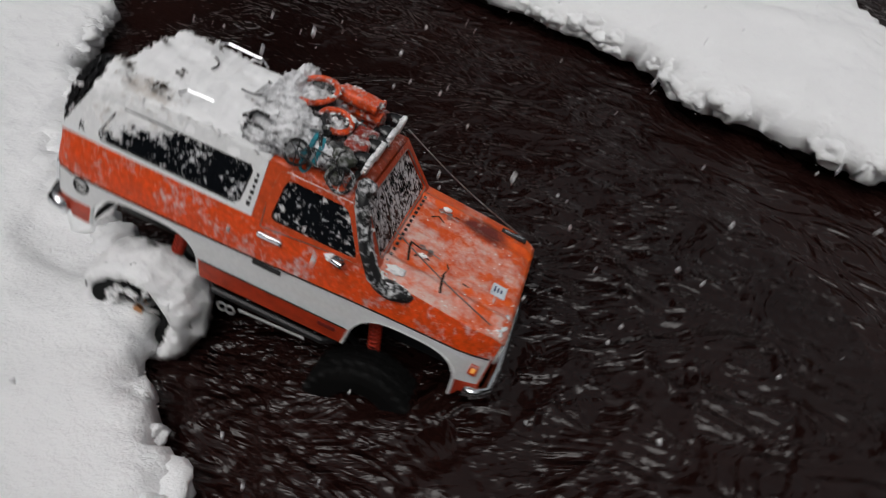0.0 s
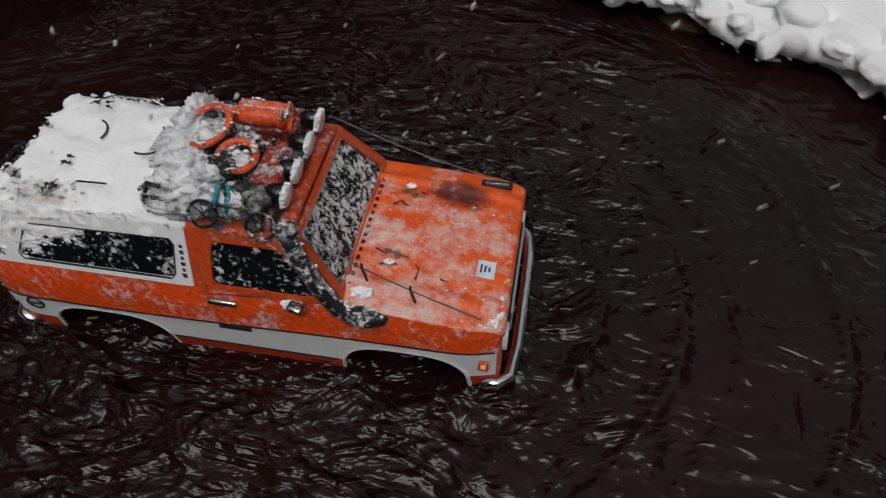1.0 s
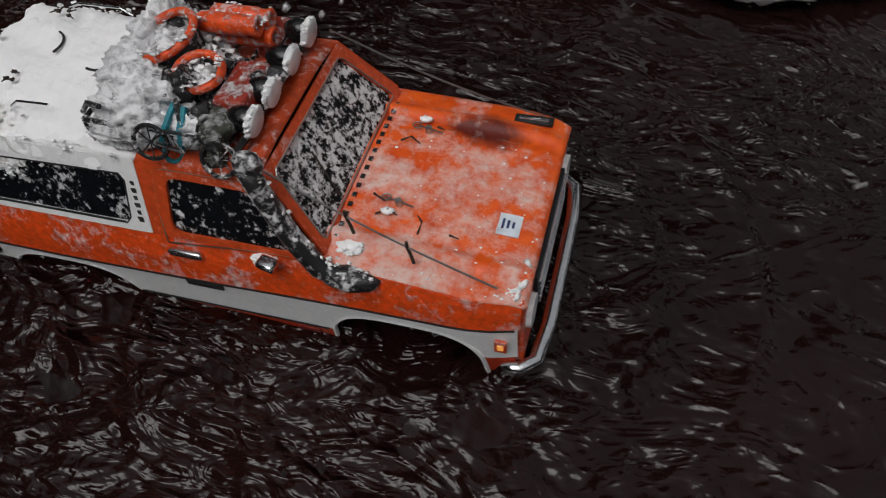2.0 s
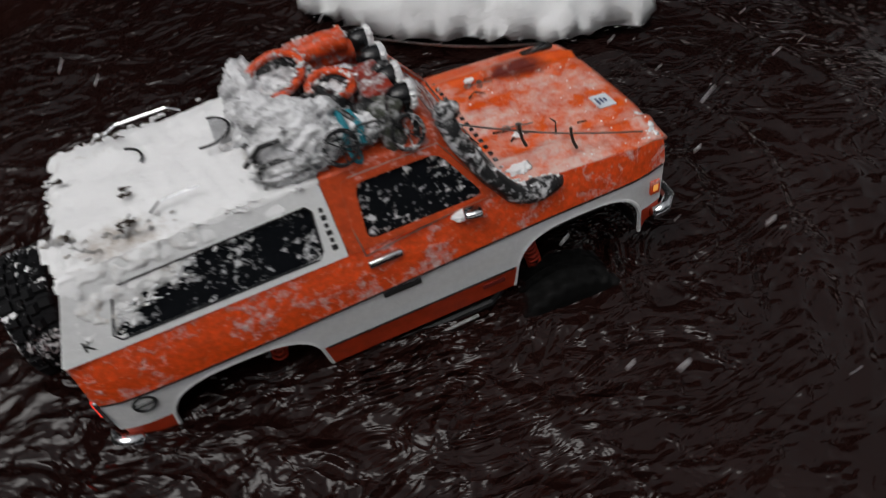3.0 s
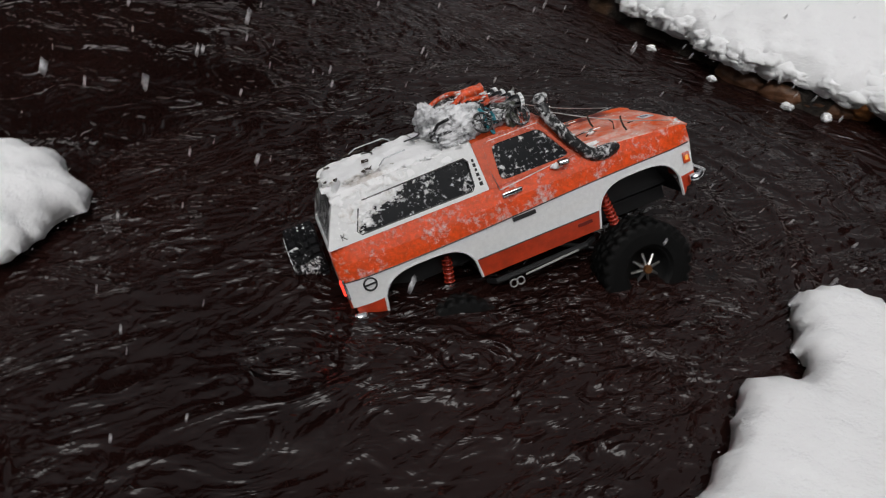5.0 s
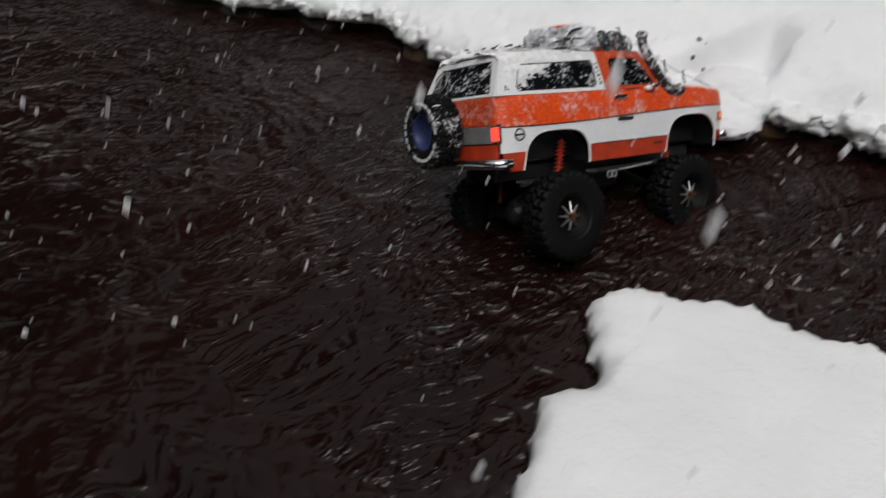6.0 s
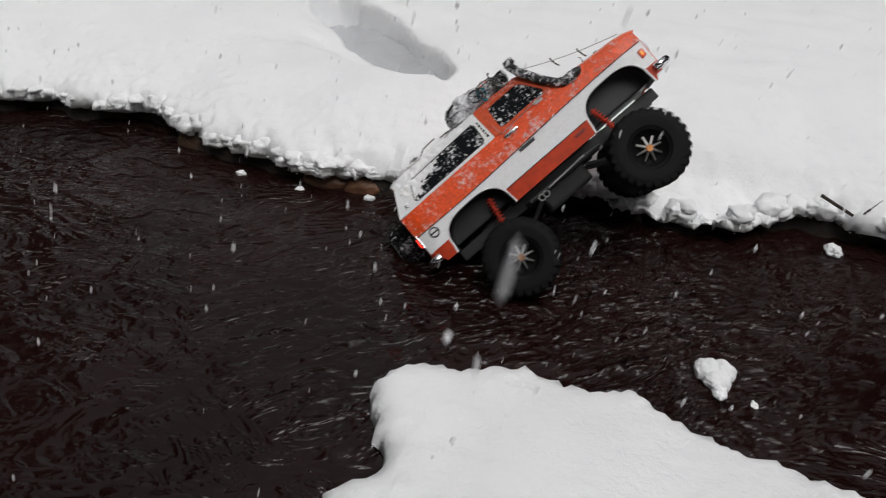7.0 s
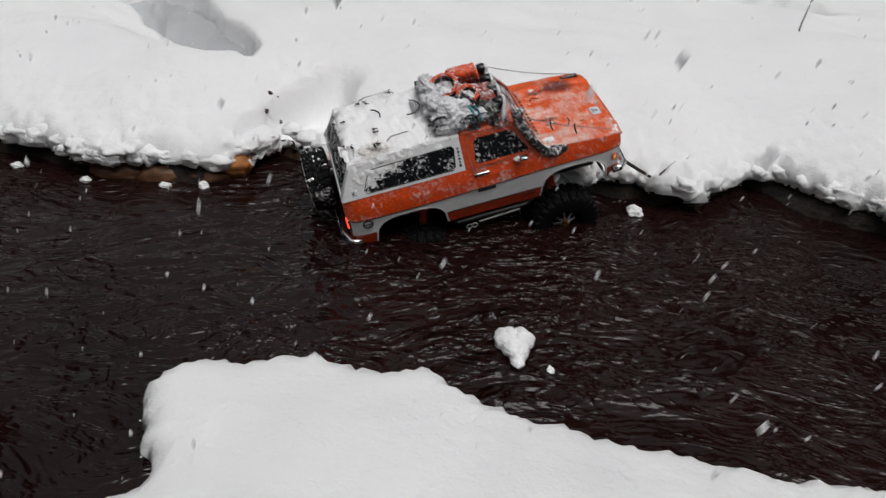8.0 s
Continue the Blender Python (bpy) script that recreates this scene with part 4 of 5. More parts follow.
part("rear_bumper", bm, CHROME, truck, "chrome rear bumper", True)

# nose
slab("nose_panel", (0.008, 0.190, 0.086), (0.2515, 0, 0.082), ORANGE, "orange nose panel")
slab("grille", (0.006, 0.120, 0.040), (0.2565, 0, 0.090), BLACK, "black grille")
for k in range(5):
    slab("grille_slat", (0.003, 0.116, 0.002), (0.2600, 0, 0.076 + 0.007 * k), CHROME, "", 0.0004)
for s in (-1, 1):
    bm = bmesh.new()
    rod(bm, (0.2545, s * 0.076, 0.090), (0.2600, s * 0.076, 0.090), 0.014, 20)
    part("headlight", bm, LENS, truck, "round clear headlight")
    mk = slab("marker_light", (0.005, 0.004, 0.007), (0.240, s * 0.1082, 0.080), AMBER, "lit amber marker light", 0.001)
    slab("lamp_frame", (0.010, 0.003, 0.015), (0.240, s * 0.1078, 0.080), ORANGE, "dark orange lamp surround", 0.001, mk)
bm = bmesh.new()
z = 0.046
tube(bm, [(0.240, -0.107, z), (0.254, -0.106, z), (0.266, -0.096, z), (0.270, -0.060, z), (0.270, 0.060, z), (0.266, 0.096, z), (0.254, 0.106, z), (0.240, 0.107, z)], 0.0068, 10)
part("front_bumper", bm, CHROME, truck, "curved chrome front bumper", True)

# floor pan, chassis, axles, shocks
bm = bmesh.new()
box(bm, (0.165, 0.196, 0.060), (0.003, 0, 0.062), 0.004)
box(bm, (0.49, 0.124, 0.082), (-0.01, 0, 0.079), 0.003)
part("body_tub", bm, BLACK, truck, "black inner tub")
bm = bmesh.new()
for s in (-1, 1):
    box(bm, (0.46, 0.012, 0.022), (0, s * 0.036, 0.018), 0.002)
box(bm, (0.10, 0.06, 0.05), (0.0, 0, -0.002), 0.006)
for x in (-0.148, 0.148):
    rod(bm, (x, -0.085, -0.057), (x, 0.085, -0.057), 0.011, 12)
    lump(bm, (x, 0.012, -0.055), (0.026, 0.024, 0.024), 2, 0.1, 2)
    for s in (-1, 1):
        rod(bm, (x, s * 0.05, -0.05), (x * 0.35, s * 0.035, 0.0), 0.004, 8)
part("chassis", bm, BLACK, truck, "black chassis, axles and links")
for s in (-1, 1):
    for x, dx in ((-0.148, 0.028), (0.148, -0.034)):
        bm = bmesh.new()
        a, b = Vector((x + dx * 0.9, s * 0.078, 0.066)), Vector((x + dx * 0.25, s * 0.072, -0.042))
        rod(bm, a, b, 0.0035, 8)
        for k in range(11):
            p = a.lerp(b, 0.05 + 0.06 * k)
            torus(bm, 0.0065, 0.0014, Matrix.Translation(p) @ (b - a).to_track_quat("Z", "Y").to_matrix().to_4x4(), 14, 5)
        part("shock_absorber", bm, SPRING, truck, "red coil-over shock absorber")
    bm = bmesh.new()
    tube(bm, [(-0.078, s * 0.085, 0.010), (-0.070, s * 0.098, 0.010), (0.070, s * 0.098, 0.010), (0.085, s * 0.088, 0.010)], 0.0045, 8)
    part("rock_slider", bm, BLACK, truck, "black tube slider under the sill")
    bm = bmesh.new()
    tube(bm, [(-0.030, s * 0.109, 0.008), (0.052, s * 0.109, 0.012)], 0.0016, 6)
    for k in range(2):
        torus(bm, 0.0055, 0.0012, pose(-0.040 - 0.010 * k, s * 0.110, 0.003, 90, 0, 0), 14, 5)
    part("tow_chain", bm, plain("grey_steel", (0.30, 0.30, 0.30), 0.5), truck, "light steel bar with two rings")

# fittings on the side
for s in (-1, 1):
    slab("door_handle", (0.030, 0.006, 0.007), (-0.016, s * (side_y(0.126) + 0.002), 0.126), CHROME, "chrome door handle", 0.002, None, None, True)
    slab("side_badge", (0.034, 0.002, 0.006), (-0.010, s * (side_y(0.090) + 0.0006), 0.0905), BAR, "dark bar-like side badge", 0.0005)
    bm = bmesh.new()
    torus(bm, 0.0085, 0.0013, pose(-0.2345, s * (side_y(0.081) + 0.0003), 0.081, 90, 0, 0), 24, 6)
    rod(bm, (-0.2415, s * (side_y(0.081) + 0.0008), 0.081), (-0.2275, s * (side_y(0.081) + 0.0008), 0.081), 0.0014, 6)
    part("fuel_cap", bm, BLACK, truck, "round dark fuel cap ring")
    mir = slab("wing_mirror", (0.016, 0.012, 0.007), (0.062, s * 0.112, 0.141), CHROME, "small chrome wing mirror", 0.003, None, pose(0, 0, 0, 0, 0, s * 12), True)
    bm = bmesh.new()
    rod(bm, (0.064, s * 0.099, 0.134), (0.062, s * 0.108, 0.139), 0.002, 6)
    crust(bm, (0.054, s * 0.106, 0.137), (0.008, 0.005, 0.004), 6, 3)
    part("mirror_snow", bm, CLOT, mir, "snow caught on the mirror arm")
    for k, (h, w) in enumerate(((0.006, 0.0045), (0.004, 0.003), (0.0045, 0.0045), (0.004, 0.003), (0.005, 0.004), (0.004, 0.003))):
        z = 0.150 + 0.0062 * k
        slab("lettering_bar", (w, 0.0012, h), (-0.0505, s * (side_y(z) + 0.0018), z), BAR, "", 0.0003)
    slab("rocker_badge", (0.022, 0.0016, 0.005), (0.072, s * (side_y(0.045) + 0.0006), 0.045), plain("dark_red_badge", (0.16, 0.015, 0.01), 0.5), "dark red raised badge", 0.0004)
txt = bpy.data.curves.new("letter", "FONT")
txt.body, txt.size, txt.extrude, txt.align_x = "K", 0.0125, 0.0004, "CENTER"
txt.materials.append(BAR)
letter = new("letter", txt)
letter.parent = truck
letter.matrix_basis = pose(-0.2445, -(side_y(0.147) + 0.0022), 0.146, 72, 0, 0)
letter["label"] = "dark letter on the quarter panel"

# hood details
for y in (0.048, -0.036):
    z = hood_point(0.32, (y / 0.1 + 1) / 2)[2]
    bm = bmesh.new()
    rod(bm, (0.143, y, z - 0.001), (0.143, y, z + 0.006), 0.003, 10)
    tube(bm, [(0.131, y + 0.003, z + 0.004), (0.156, y - 0.003, z + 0.004)], 0.0007, 5)
    torus(bm, 0.0035, 0.0007, pose(0.132, y + 0.003, z + 0.004), 12, 5)
    part("hood_pin", bm, STEEL, truck, "black post with a steel clip")
    bm = bmesh.new()
    lump(bm, (0.137, y + (0.012 if y > 0 else -0.010), z + 0.003), (0.006, 0.004, 0.003), 4, 0.4, 2)
    part("snow_clot", bm, CLOT, truck, "white snow clot by the hood pin", True)
st = slab("sticker", (0.018, 0.021, 0.0010), (0.231, -0.033, hood_point(0.84, 0.33)[2] + 0.0008), PAPER, "pale blue-white square sticker", 0.0, None, pose(0, 0, 0, 0, 5, 0))
for k in range(3):
    slab("print_bar", (0.002, 0.010 - 0.002 * k, 0.0004), (0.226 + 0.004 * k, -0.033, hood_point(0.84, 0.33)[2] + 0.0020 - 0.0004 * k), BLUE, "", 0, st)
em = slab("hood_emblem", (0.034, 0.010, 0.003), (0.226, 0.088, hood_point(0.82, 0.93)[2] + 0.0016), BLACK, "black name plate with a chrome edge", 0.0008)
slab("emblem_bar", (0.026, 0.003, 0.001), (0.226, 0.088, hood_point(0.82, 0.93)[2] + 0.0034), CHROME, "", 0.0002, em)
bm = bmesh.new()
for k in range(16):
    y = -0.075 + 0.010 * k
    box(bm, (0.0036, 0.0042, 0.0010), (0.1055, y, hood_point(0.10, 0.5)[2] + 0.0012 - 0.0045 * (abs(y) / 0.1) ** 3), 0.0)
part("cowl_vent", bm, BLACK_FROST, truck, "row of dark cowl vent slots")
bm = bmesh.new()
for (a, b) in (((0.166, -0.062, 0.143), (0.169, -0.057, 0.152)), ((0.169, -0.057, 0.152), (0.165, -0.054, 0.156)), ((0.128, -0.050, 0.144), (0.137, -0.046, 0.147)), ((0.137, -0.046, 0.147), (0.146, -0.049, 0.145)), ((0.190, -0.058, 0.143), (0.198, -0.060, 0.143)),
               ((0.124, 0.030, 0.146), (0.132, 0.034, 0.148)), ((0.132, 0.034, 0.148), (0.141, 0.029, 0.146)), ((0.150, 0.052, 0.145), (0.157, 0.049, 0.146)),
               ((0.075, -0.03, 0.182), (0.100, -0.045, 0.150)), ((0.120, -0.030, 0.144), (0.132, -0.038, 0.147))):
    rod(bm, a, b, 0.0010, 5, 0.0005)
tagged(part("twig_bits", bm, TWIG, truck, "small dark twigs stuck on the hood"), kind="stuff")
bm = bmesh.new()
rng = random.Random(41)
for k in range(50):
    u, v = rng.random() ** 0.5, rng.random() ** 2.0 * 0.8 + 0.02
    x, y, z = hood_point(min(u, 0.97), v)
    r = rng.uniform(0.0004, 0.0010)
    lump(bm, (x, y, z), (r * 1.6, r * 1.2, r * 0.6), k, 0.8, 1)
for at, sz in (((0.243, -0.070, 0.1285), (0.010, 0.014, 0.0016)), ((0.241, -0.086, 0.1270), (0.009, 0.009, 0.0022)), ((0.118, -0.080, 0.1405), (0.010, 0.009, 0.0018))):
    crust(bm, at, sz, 3, 4, 1.2)
tagged(part("hood_snow", bm, CLOT, truck, "scattered snow clots on the hood", True), kind="stuff")

# snorkel, lamp bar, cables
bm = bmesh.new()
tube(bm, [(0.140, -0.104, 0.131), (0.120, -0.106, 0.129), (0.101, -0.105, 0.138), (0.084, -0.100, 0.162), (0.064, -0.091, 0.202), (0.059, -0.089, 0.221)], 0.0082, 10)
lump(bm, (0.062, -0.088, 0.226), (0.011, 0.0085, 0.0075), 2, 0.25, 3)
lump(bm, (0.124, -0.105, 0.131), (0.024, 0.010, 0.010), 5, 0.15, 3)
for p in ((0.136, -0.112, 0.132), (0.112, -0.113, 0.133)):
    bmesh.ops.create_icosphere(bm, subdivisions=1, radius=0.0016, matrix=Matrix.Translation(p))
intake = part("snorkel", bm, frosted("snowy_intake", (0.012, 0.012, 0.013), 0.4, 0.50, 0.59, 190, 60), truck, "black raised air intake dusted with snow", True)
bm = bmesh.new()
rng = random.Random(47)
way = [Vector(p) for p in ((0.138, -0.104, 0.138), (0.112, -0.105, 0.140), (0.100, -0.101, 0.148), (0.084, -0.097, 0.170), (0.068, -0.089, 0.204), (0.062, -0.086, 0.232))]
for k in range(90):
    i = rng.randrange(5)
    p = way[i].lerp(way[i + 1], rng.random()) + Vector((rng.gauss(0, 0.003), rng.gauss(0, 0.0035), 0))
    r = rng.uniform(0.0006, 0.0018)
    lump(bm, p, (r * 1.3, r, r * 0.8), k, 1.0, 2, 2.2)
part("intake_snow", bm, CLOT, intake, "snow clots on the intake", True)
for s in (-1, 1):
    bm = bmesh.new()
    pts = [(0.055, s * 0.078, 0.213)] + [(0.055 + 0.180 * k / 8, s * (0.078 + 0.014 * k / 8), 0.213 - 0.078 * k / 8 - 0.006 * math.sin(math.pi * k / 8)) for k in range(1, 9)]
    tube(bm, pts, 0.0008, 5)
    cable = part("limb_cable", bm, STEEL, truck, "thin steel cable from roof to hood")
    if s < 0:
        for k in (3, 5):
            bm = bmesh.new()
            p = Vector(pts[k])
            tube(bm, [p + Vector((0, 0, 0.006)), p, p + Vector((0.002, 0, -0.010)), p + Vector((0.004, -0.002, -0.016))], 0.0014, 5)
            part("twig_scrap", bm, TWIG, cable, "dark scrap hanging on the cable")
bm = bmesh.new()
tube(bm, [(0.040, -0.074, 0.204), (0.042, -0.072, 0.215), (0.042, 0.072, 0.215), (0.040, 0.074, 0.204)], 0.003, 8)
bar = part("lamp_bar", bm, BLACK, truck, "black roof lamp bar")
for k, y in enumerate((0.057, 0.022, -0.016, -0.048)):
    m = pose(0.042, y, 0.225, 0, 99, 0) @ Matrix.Diagonal((0.86, 0.86, 0.9, 1))
    bm = bmesh.new()
    lathe(bm, [(0.0005, -0.017), (0.005, -0.016), (0.0095, -0.011), (0.0122, -0.004), (0.0128, 0.004), (0.0122, 0.006)], m, 24)
    pod = part("roof_lamp", bm, POD, bar, "round glossy black roof lamp", True)
    bm = bmesh.new()
    lathe(bm, [(0.0126, 0.003), (0.0135, 0.005), (0.0130, 0.009), (0.0115, 0.010), (0.0005, 0.0105)], m, 24)
    part("lens_cover", bm, LENS, pod, "snowy white lens cover", True)
    bm = bmesh.new()
    for j in range(14):
        a = rng.uniform(-2.2, 2.2) + math.pi
        lump(bm, m @ Vector((0.0125 * math.cos(a), 0.0125 * math.sin(a), 0.006)), (0.0026, 0.0026, 0.0016), j + 20 * k, 1.1, 2, 2.2)
    tagged(part("lens_snow", bm, CLOT, pod, "snow clinging to the lamp's edge", True), kind="stuff")

# rack and load
bm = bmesh.new()
for z in (0.213, 0.224):
    tube(bm, [(-0.082, -0.070, z), (0.030, -0.070, z), (0.030, 0.070, z), (-0.082, 0.070, z), (-0.082, -0.070, z)], 0.0020, 6)
for x in (-0.082, -0.044, -0.008, 0.030):
    for s in (-1, 1):
        rod(bm, (x, s * 0.070, 0.200), (x, s * 0.070, 0.224), 0.0018, 6)
for k in range(6):
    rod(bm, (-0.075 + 0.02 * k, -0.070, 0.212), (-0.075 + 0.02 * k, 0.070, 0.212), 0.0016, 6)
part("roof_rack", bm, BLACK_FROST, truck, "snow-caked black tube roof rack")


def tub(at, turn, R, H, label):
    m = Matrix.Translation(at) @ turn
    bm = bmesh.new()
    lathe(bm, [(0.0005, -H), (R * 0.78, -H), (R * 0.80, -H + 0.002), (R * 0.98, -0.002), (R * 0.94, -0.002), (R * 0.75, -H + 0.004)], m, 30)
    t = part("load_tub", bm, BLACK_FROST, truck, label, True)
    bm = bmesh.new()
    torus(bm, R, 0.0034, m, 34, 10)
    part("rim", bm, GEAR_ORANGE, t, "bright orange rim", True)
    bm = bmesh.new()
    crust(bm, m @ Vector((0, 0, -0.013)), (R * 0.80, R * 0.80, 0.011), 14, 4, 0.9)
    part("snow_fill", bm, GEAR_GREY, t, "snow heaped in the tub", True)
    return t


tub((-0.044, 0.006, 0.248), pose(0, 0, 0, 10, -14, 0), 0.0245, 0.030, "black tub with an orange rim, full of snow")
tub((-0.006, -0.020, 0.239), pose(0, 0, 0, 10, 4, 0), 0.0175, 0.022, "smaller black tub with an orange rim")
bm = bmesh.new()
crust(bm, (-0.020, -0.034, 0.230), (0.016, 0.018, 0.014), 71, 4)
part("dark_bag", bm, BLACK_FROST, truck, "black bag speckled with snow", True)
bm = bmesh.new()
crust(bm, (-0.068, 0.020, 0.224), (0.010, 0.040, 0.014), 73, 5)
part("snow_mass", bm, GEAR_GREY, truck, "snow heaped behind the roof load", True)
for y, z, x in ((0.030, 0.246, 0.022), (0.047, 0.241, 0.024), (0.038, 0.231, 0.028)):
    bm = bmesh.new()
    m = pose(x, y, z, 0, 90, 0)
    lathe(bm, [(0.0005, -0.052), (0.006, -0.051), (0.0082, -0.047), (0.0085, -0.012), (0.0074, -0.008), (0.0074, -0.004), (0.0088, 0.0), (0.0078, 0.0012), (0.0046, 0.0008), (0.0038, -0.006), (0.0004, -0.007)], m, 20)
    part("gas_bottle", bm, GEAR_ORANGE, truck, "orange gas bottle lying on the rack", True)
bm = bmesh.new()
box(bm, (0.026, 0.050, 0.028), (0.026, -0.018, 0.220), 0.004)
part("fuel_can", bm, DARK_RED, truck, "dark red fuel can", True)
bm = bmesh.new()
box(bm, (0.022, 0.030, 0.022), (0.020, 0.052, 0.220), 0.004)
part("fuel_can", bm, DARK_RED, truck, "dark red fuel can", True)
for at, size, seed in (((-0.064, -0.016, 0.230), (0.024, 0.034, 0.017), 81), ((-0.046, -0.048, 0.228), (0.032, 0.020, 0.019), 83), ((-0.068, 0.030, 0.232), (0.017, 0.028, 0.019), 85)):
    bm = bmesh.new()
    crust(bm, at, size, seed, 5, 1.0)
    part("snow_cap", bm, HEAP, truck, "grey-white wet snow over the load", True)
for at, size, seed in (((-0.056, 0.046, 0.222), (0.022, 0.018, 0.013), 21), ((-0.050, -0.036, 0.230), (0.023, 0.022, 0.017), 25), ((-0.034, -0.058, 0.222), (0.028, 0.015, 0.014), 27), ((-0.064, -0.008, 0.228), (0.013, 0.028, 0.014), 28), ((-0.050, -0.066, 0.214), (0.034, 0.011, 0.011), 29), ((-0.078, 0.010, 0.216), (0.010, 0.052, 0.012), 30), ((0.002, -0.060, 0.218), (0.022, 0.013, 0.011), 32)):
    bm = bmesh.new()
    crust(bm, at, size, seed, 5, 0.9)
    part("kit_bag", bm, GEAR_GREY, truck, "snow-caked grey kit bag", True)
bm = bmesh.new()
rng = random.Random(17)
for k in range(330):
    a, q = rng.uniform(0, 6.28), rng.uniform(0.5, 1.05)
    p = (-0.040 + 0.040 * q * math.cos(a), 0.064 * q * math.sin(a) - 0.004, 0.238 - 0.016 * q * q + rng.uniform(-0.008, 0.008))
    r = rng.uniform(0.0012, 0.0048)
    lump(bm, p, (r * 1.3, r, r * 0.8), k, 1.1, 2, 2.4)
for k in range(190):
    if k % 3:
        a = rng.uniform(0, 6.28)
        cx, cy, cz, rr = ((-0.044, 0.006, 0.251, 0.0245), (-0.006, -0.020, 0.242, 0.0175))[k % 2]
        p = (cx + (rr + rng.gauss(0, 0.002)) * math.cos(a), cy + (rr + rng.gauss(0, 0.002)) * math.sin(a), cz + 0.006 * math.cos(a) + rng.uniform(-0.002, 0.001))
    else:
        p = (rng.uniform(-0.026, 0.026), rng.uniform(0.022, 0.055), 0.2475 - 0.3 * max(0.0, rng.random() - 0.98))
    r = rng.uniform(0.0006, 0.0016)
    lump(bm, p, (r * 1.5, r, r * 0.6), k, 1.1, 2, 2.4)
tagged(part("load_snow", bm, CLOT, truck, "clotted snow on the roof load", True), kind="stuff")
bm = bmesh.new()
for k, (a, b) in enumerate((((-0.004, -0.052, 0.232), (-0.002, -0.074, 0.214)), ((-0.012, -0.050, 0.234), (-0.016, -0.076, 0.216)))):
    tube(bm, [a, tuple((Vector(a) + Vector(b)) / 2 + Vector((0.003, -0.006, 0.004))), b], 0.0028, 6)
torus(bm, 0.007, 0.0018, pose(-0.010, -0.074, 0.208, 20, 60, 0), 16, 6)
part("strap", bm, TEAL, truck, "teal lashing strap")
bm = bmesh.new()
lump(bm, (0.022, -0.056, 0.224), (0.016, 0.016, 0.010), 31, 0.35, 3)
part("cloth_roll", bm, CAMO, truck, "green-grey cloth roll", True)
bm = bmesh.new()
lump(bm, (0.022, -0.073, 0.206), (0.009, 0.007, 0.017), 33, 0.4, 3)
part("cloth_flap", bm, CAMO, truck, "green-grey cloth hanging over the roof edge", True)
bm = bmesh.new()
tube(bm, [(0.032, -0.080, 0.214), (0.020, -0.078, 0.232), (-0.004, -0.078, 0.234), (0.004, -0.080, 0.216), (0.020, -0.078, 0.232), (0.022, -0.074, 0.240), (0.026, -0.066, 0.241)], 0.0013, 6)
tube(bm, [(0.004, -0.080, 0.216), (-0.020, -0.080, 0.222), (-0.004, -0.078, 0.234)], 0.0013, 6)
bike = part("toy_bicycle", bm, BLACK_FROST, truck, "tiny dark bicycle tied to the rack")
for x, z in ((0.032, 0.214), (-0.020, 0.222)):
    m = pose(x, -0.080, z, 68, 0, 8)
    bm = bmesh.new()
    torus(bm, 0.013, 0.0018, m, 22, 6)
    for k in range(4):
        a = math.pi * k / 4
        rod(bm, m @ Vector((0.013 * math.cos(a), 0.013 * math.sin(a), 0)), m @ Vector((-0.013 * math.cos(a), -0.013 * math.sin(a), 0)), 0.0006, 4)
    part("bicycle_wheel", bm, BLACK_FROST, bike)
bm = bmesh.new()
for (a, b) in (((-0.02, 0.0, 0.225), (0.01, -0.05, 0.222)), ((-0.03, -0.02, 0.238), (0.0, -0.066, 0.228)), ((0.0, 0.01, 0.232), (0.04, 0.0, 0.222)), ((0.01, -0.02, 0.226), (0.044, -0.05, 0.214)), ((-0.09, -0.06, 0.222), (-0.06, -0.07, 0.240))):
    p, q = Vector(a), Vector(b)
    tube(bm, [p, p.lerp(q, 0.5) + Vector((0, 0, 0.006)), q], 0.0022, 6)
for k in range(10):
    lump(bm, (-0.03 + 0.008 * k, -0.05 + 0.013 * (k % 5), 0.224 + 0.002 * (k % 3)), (0.010, 0.009, 0.008), 50 + k, 0.4, 2)
tagged(part("rope_tangle", bm, BLACK_FROST, truck, "dark tangle of ropes and tools"), kind="stuff")


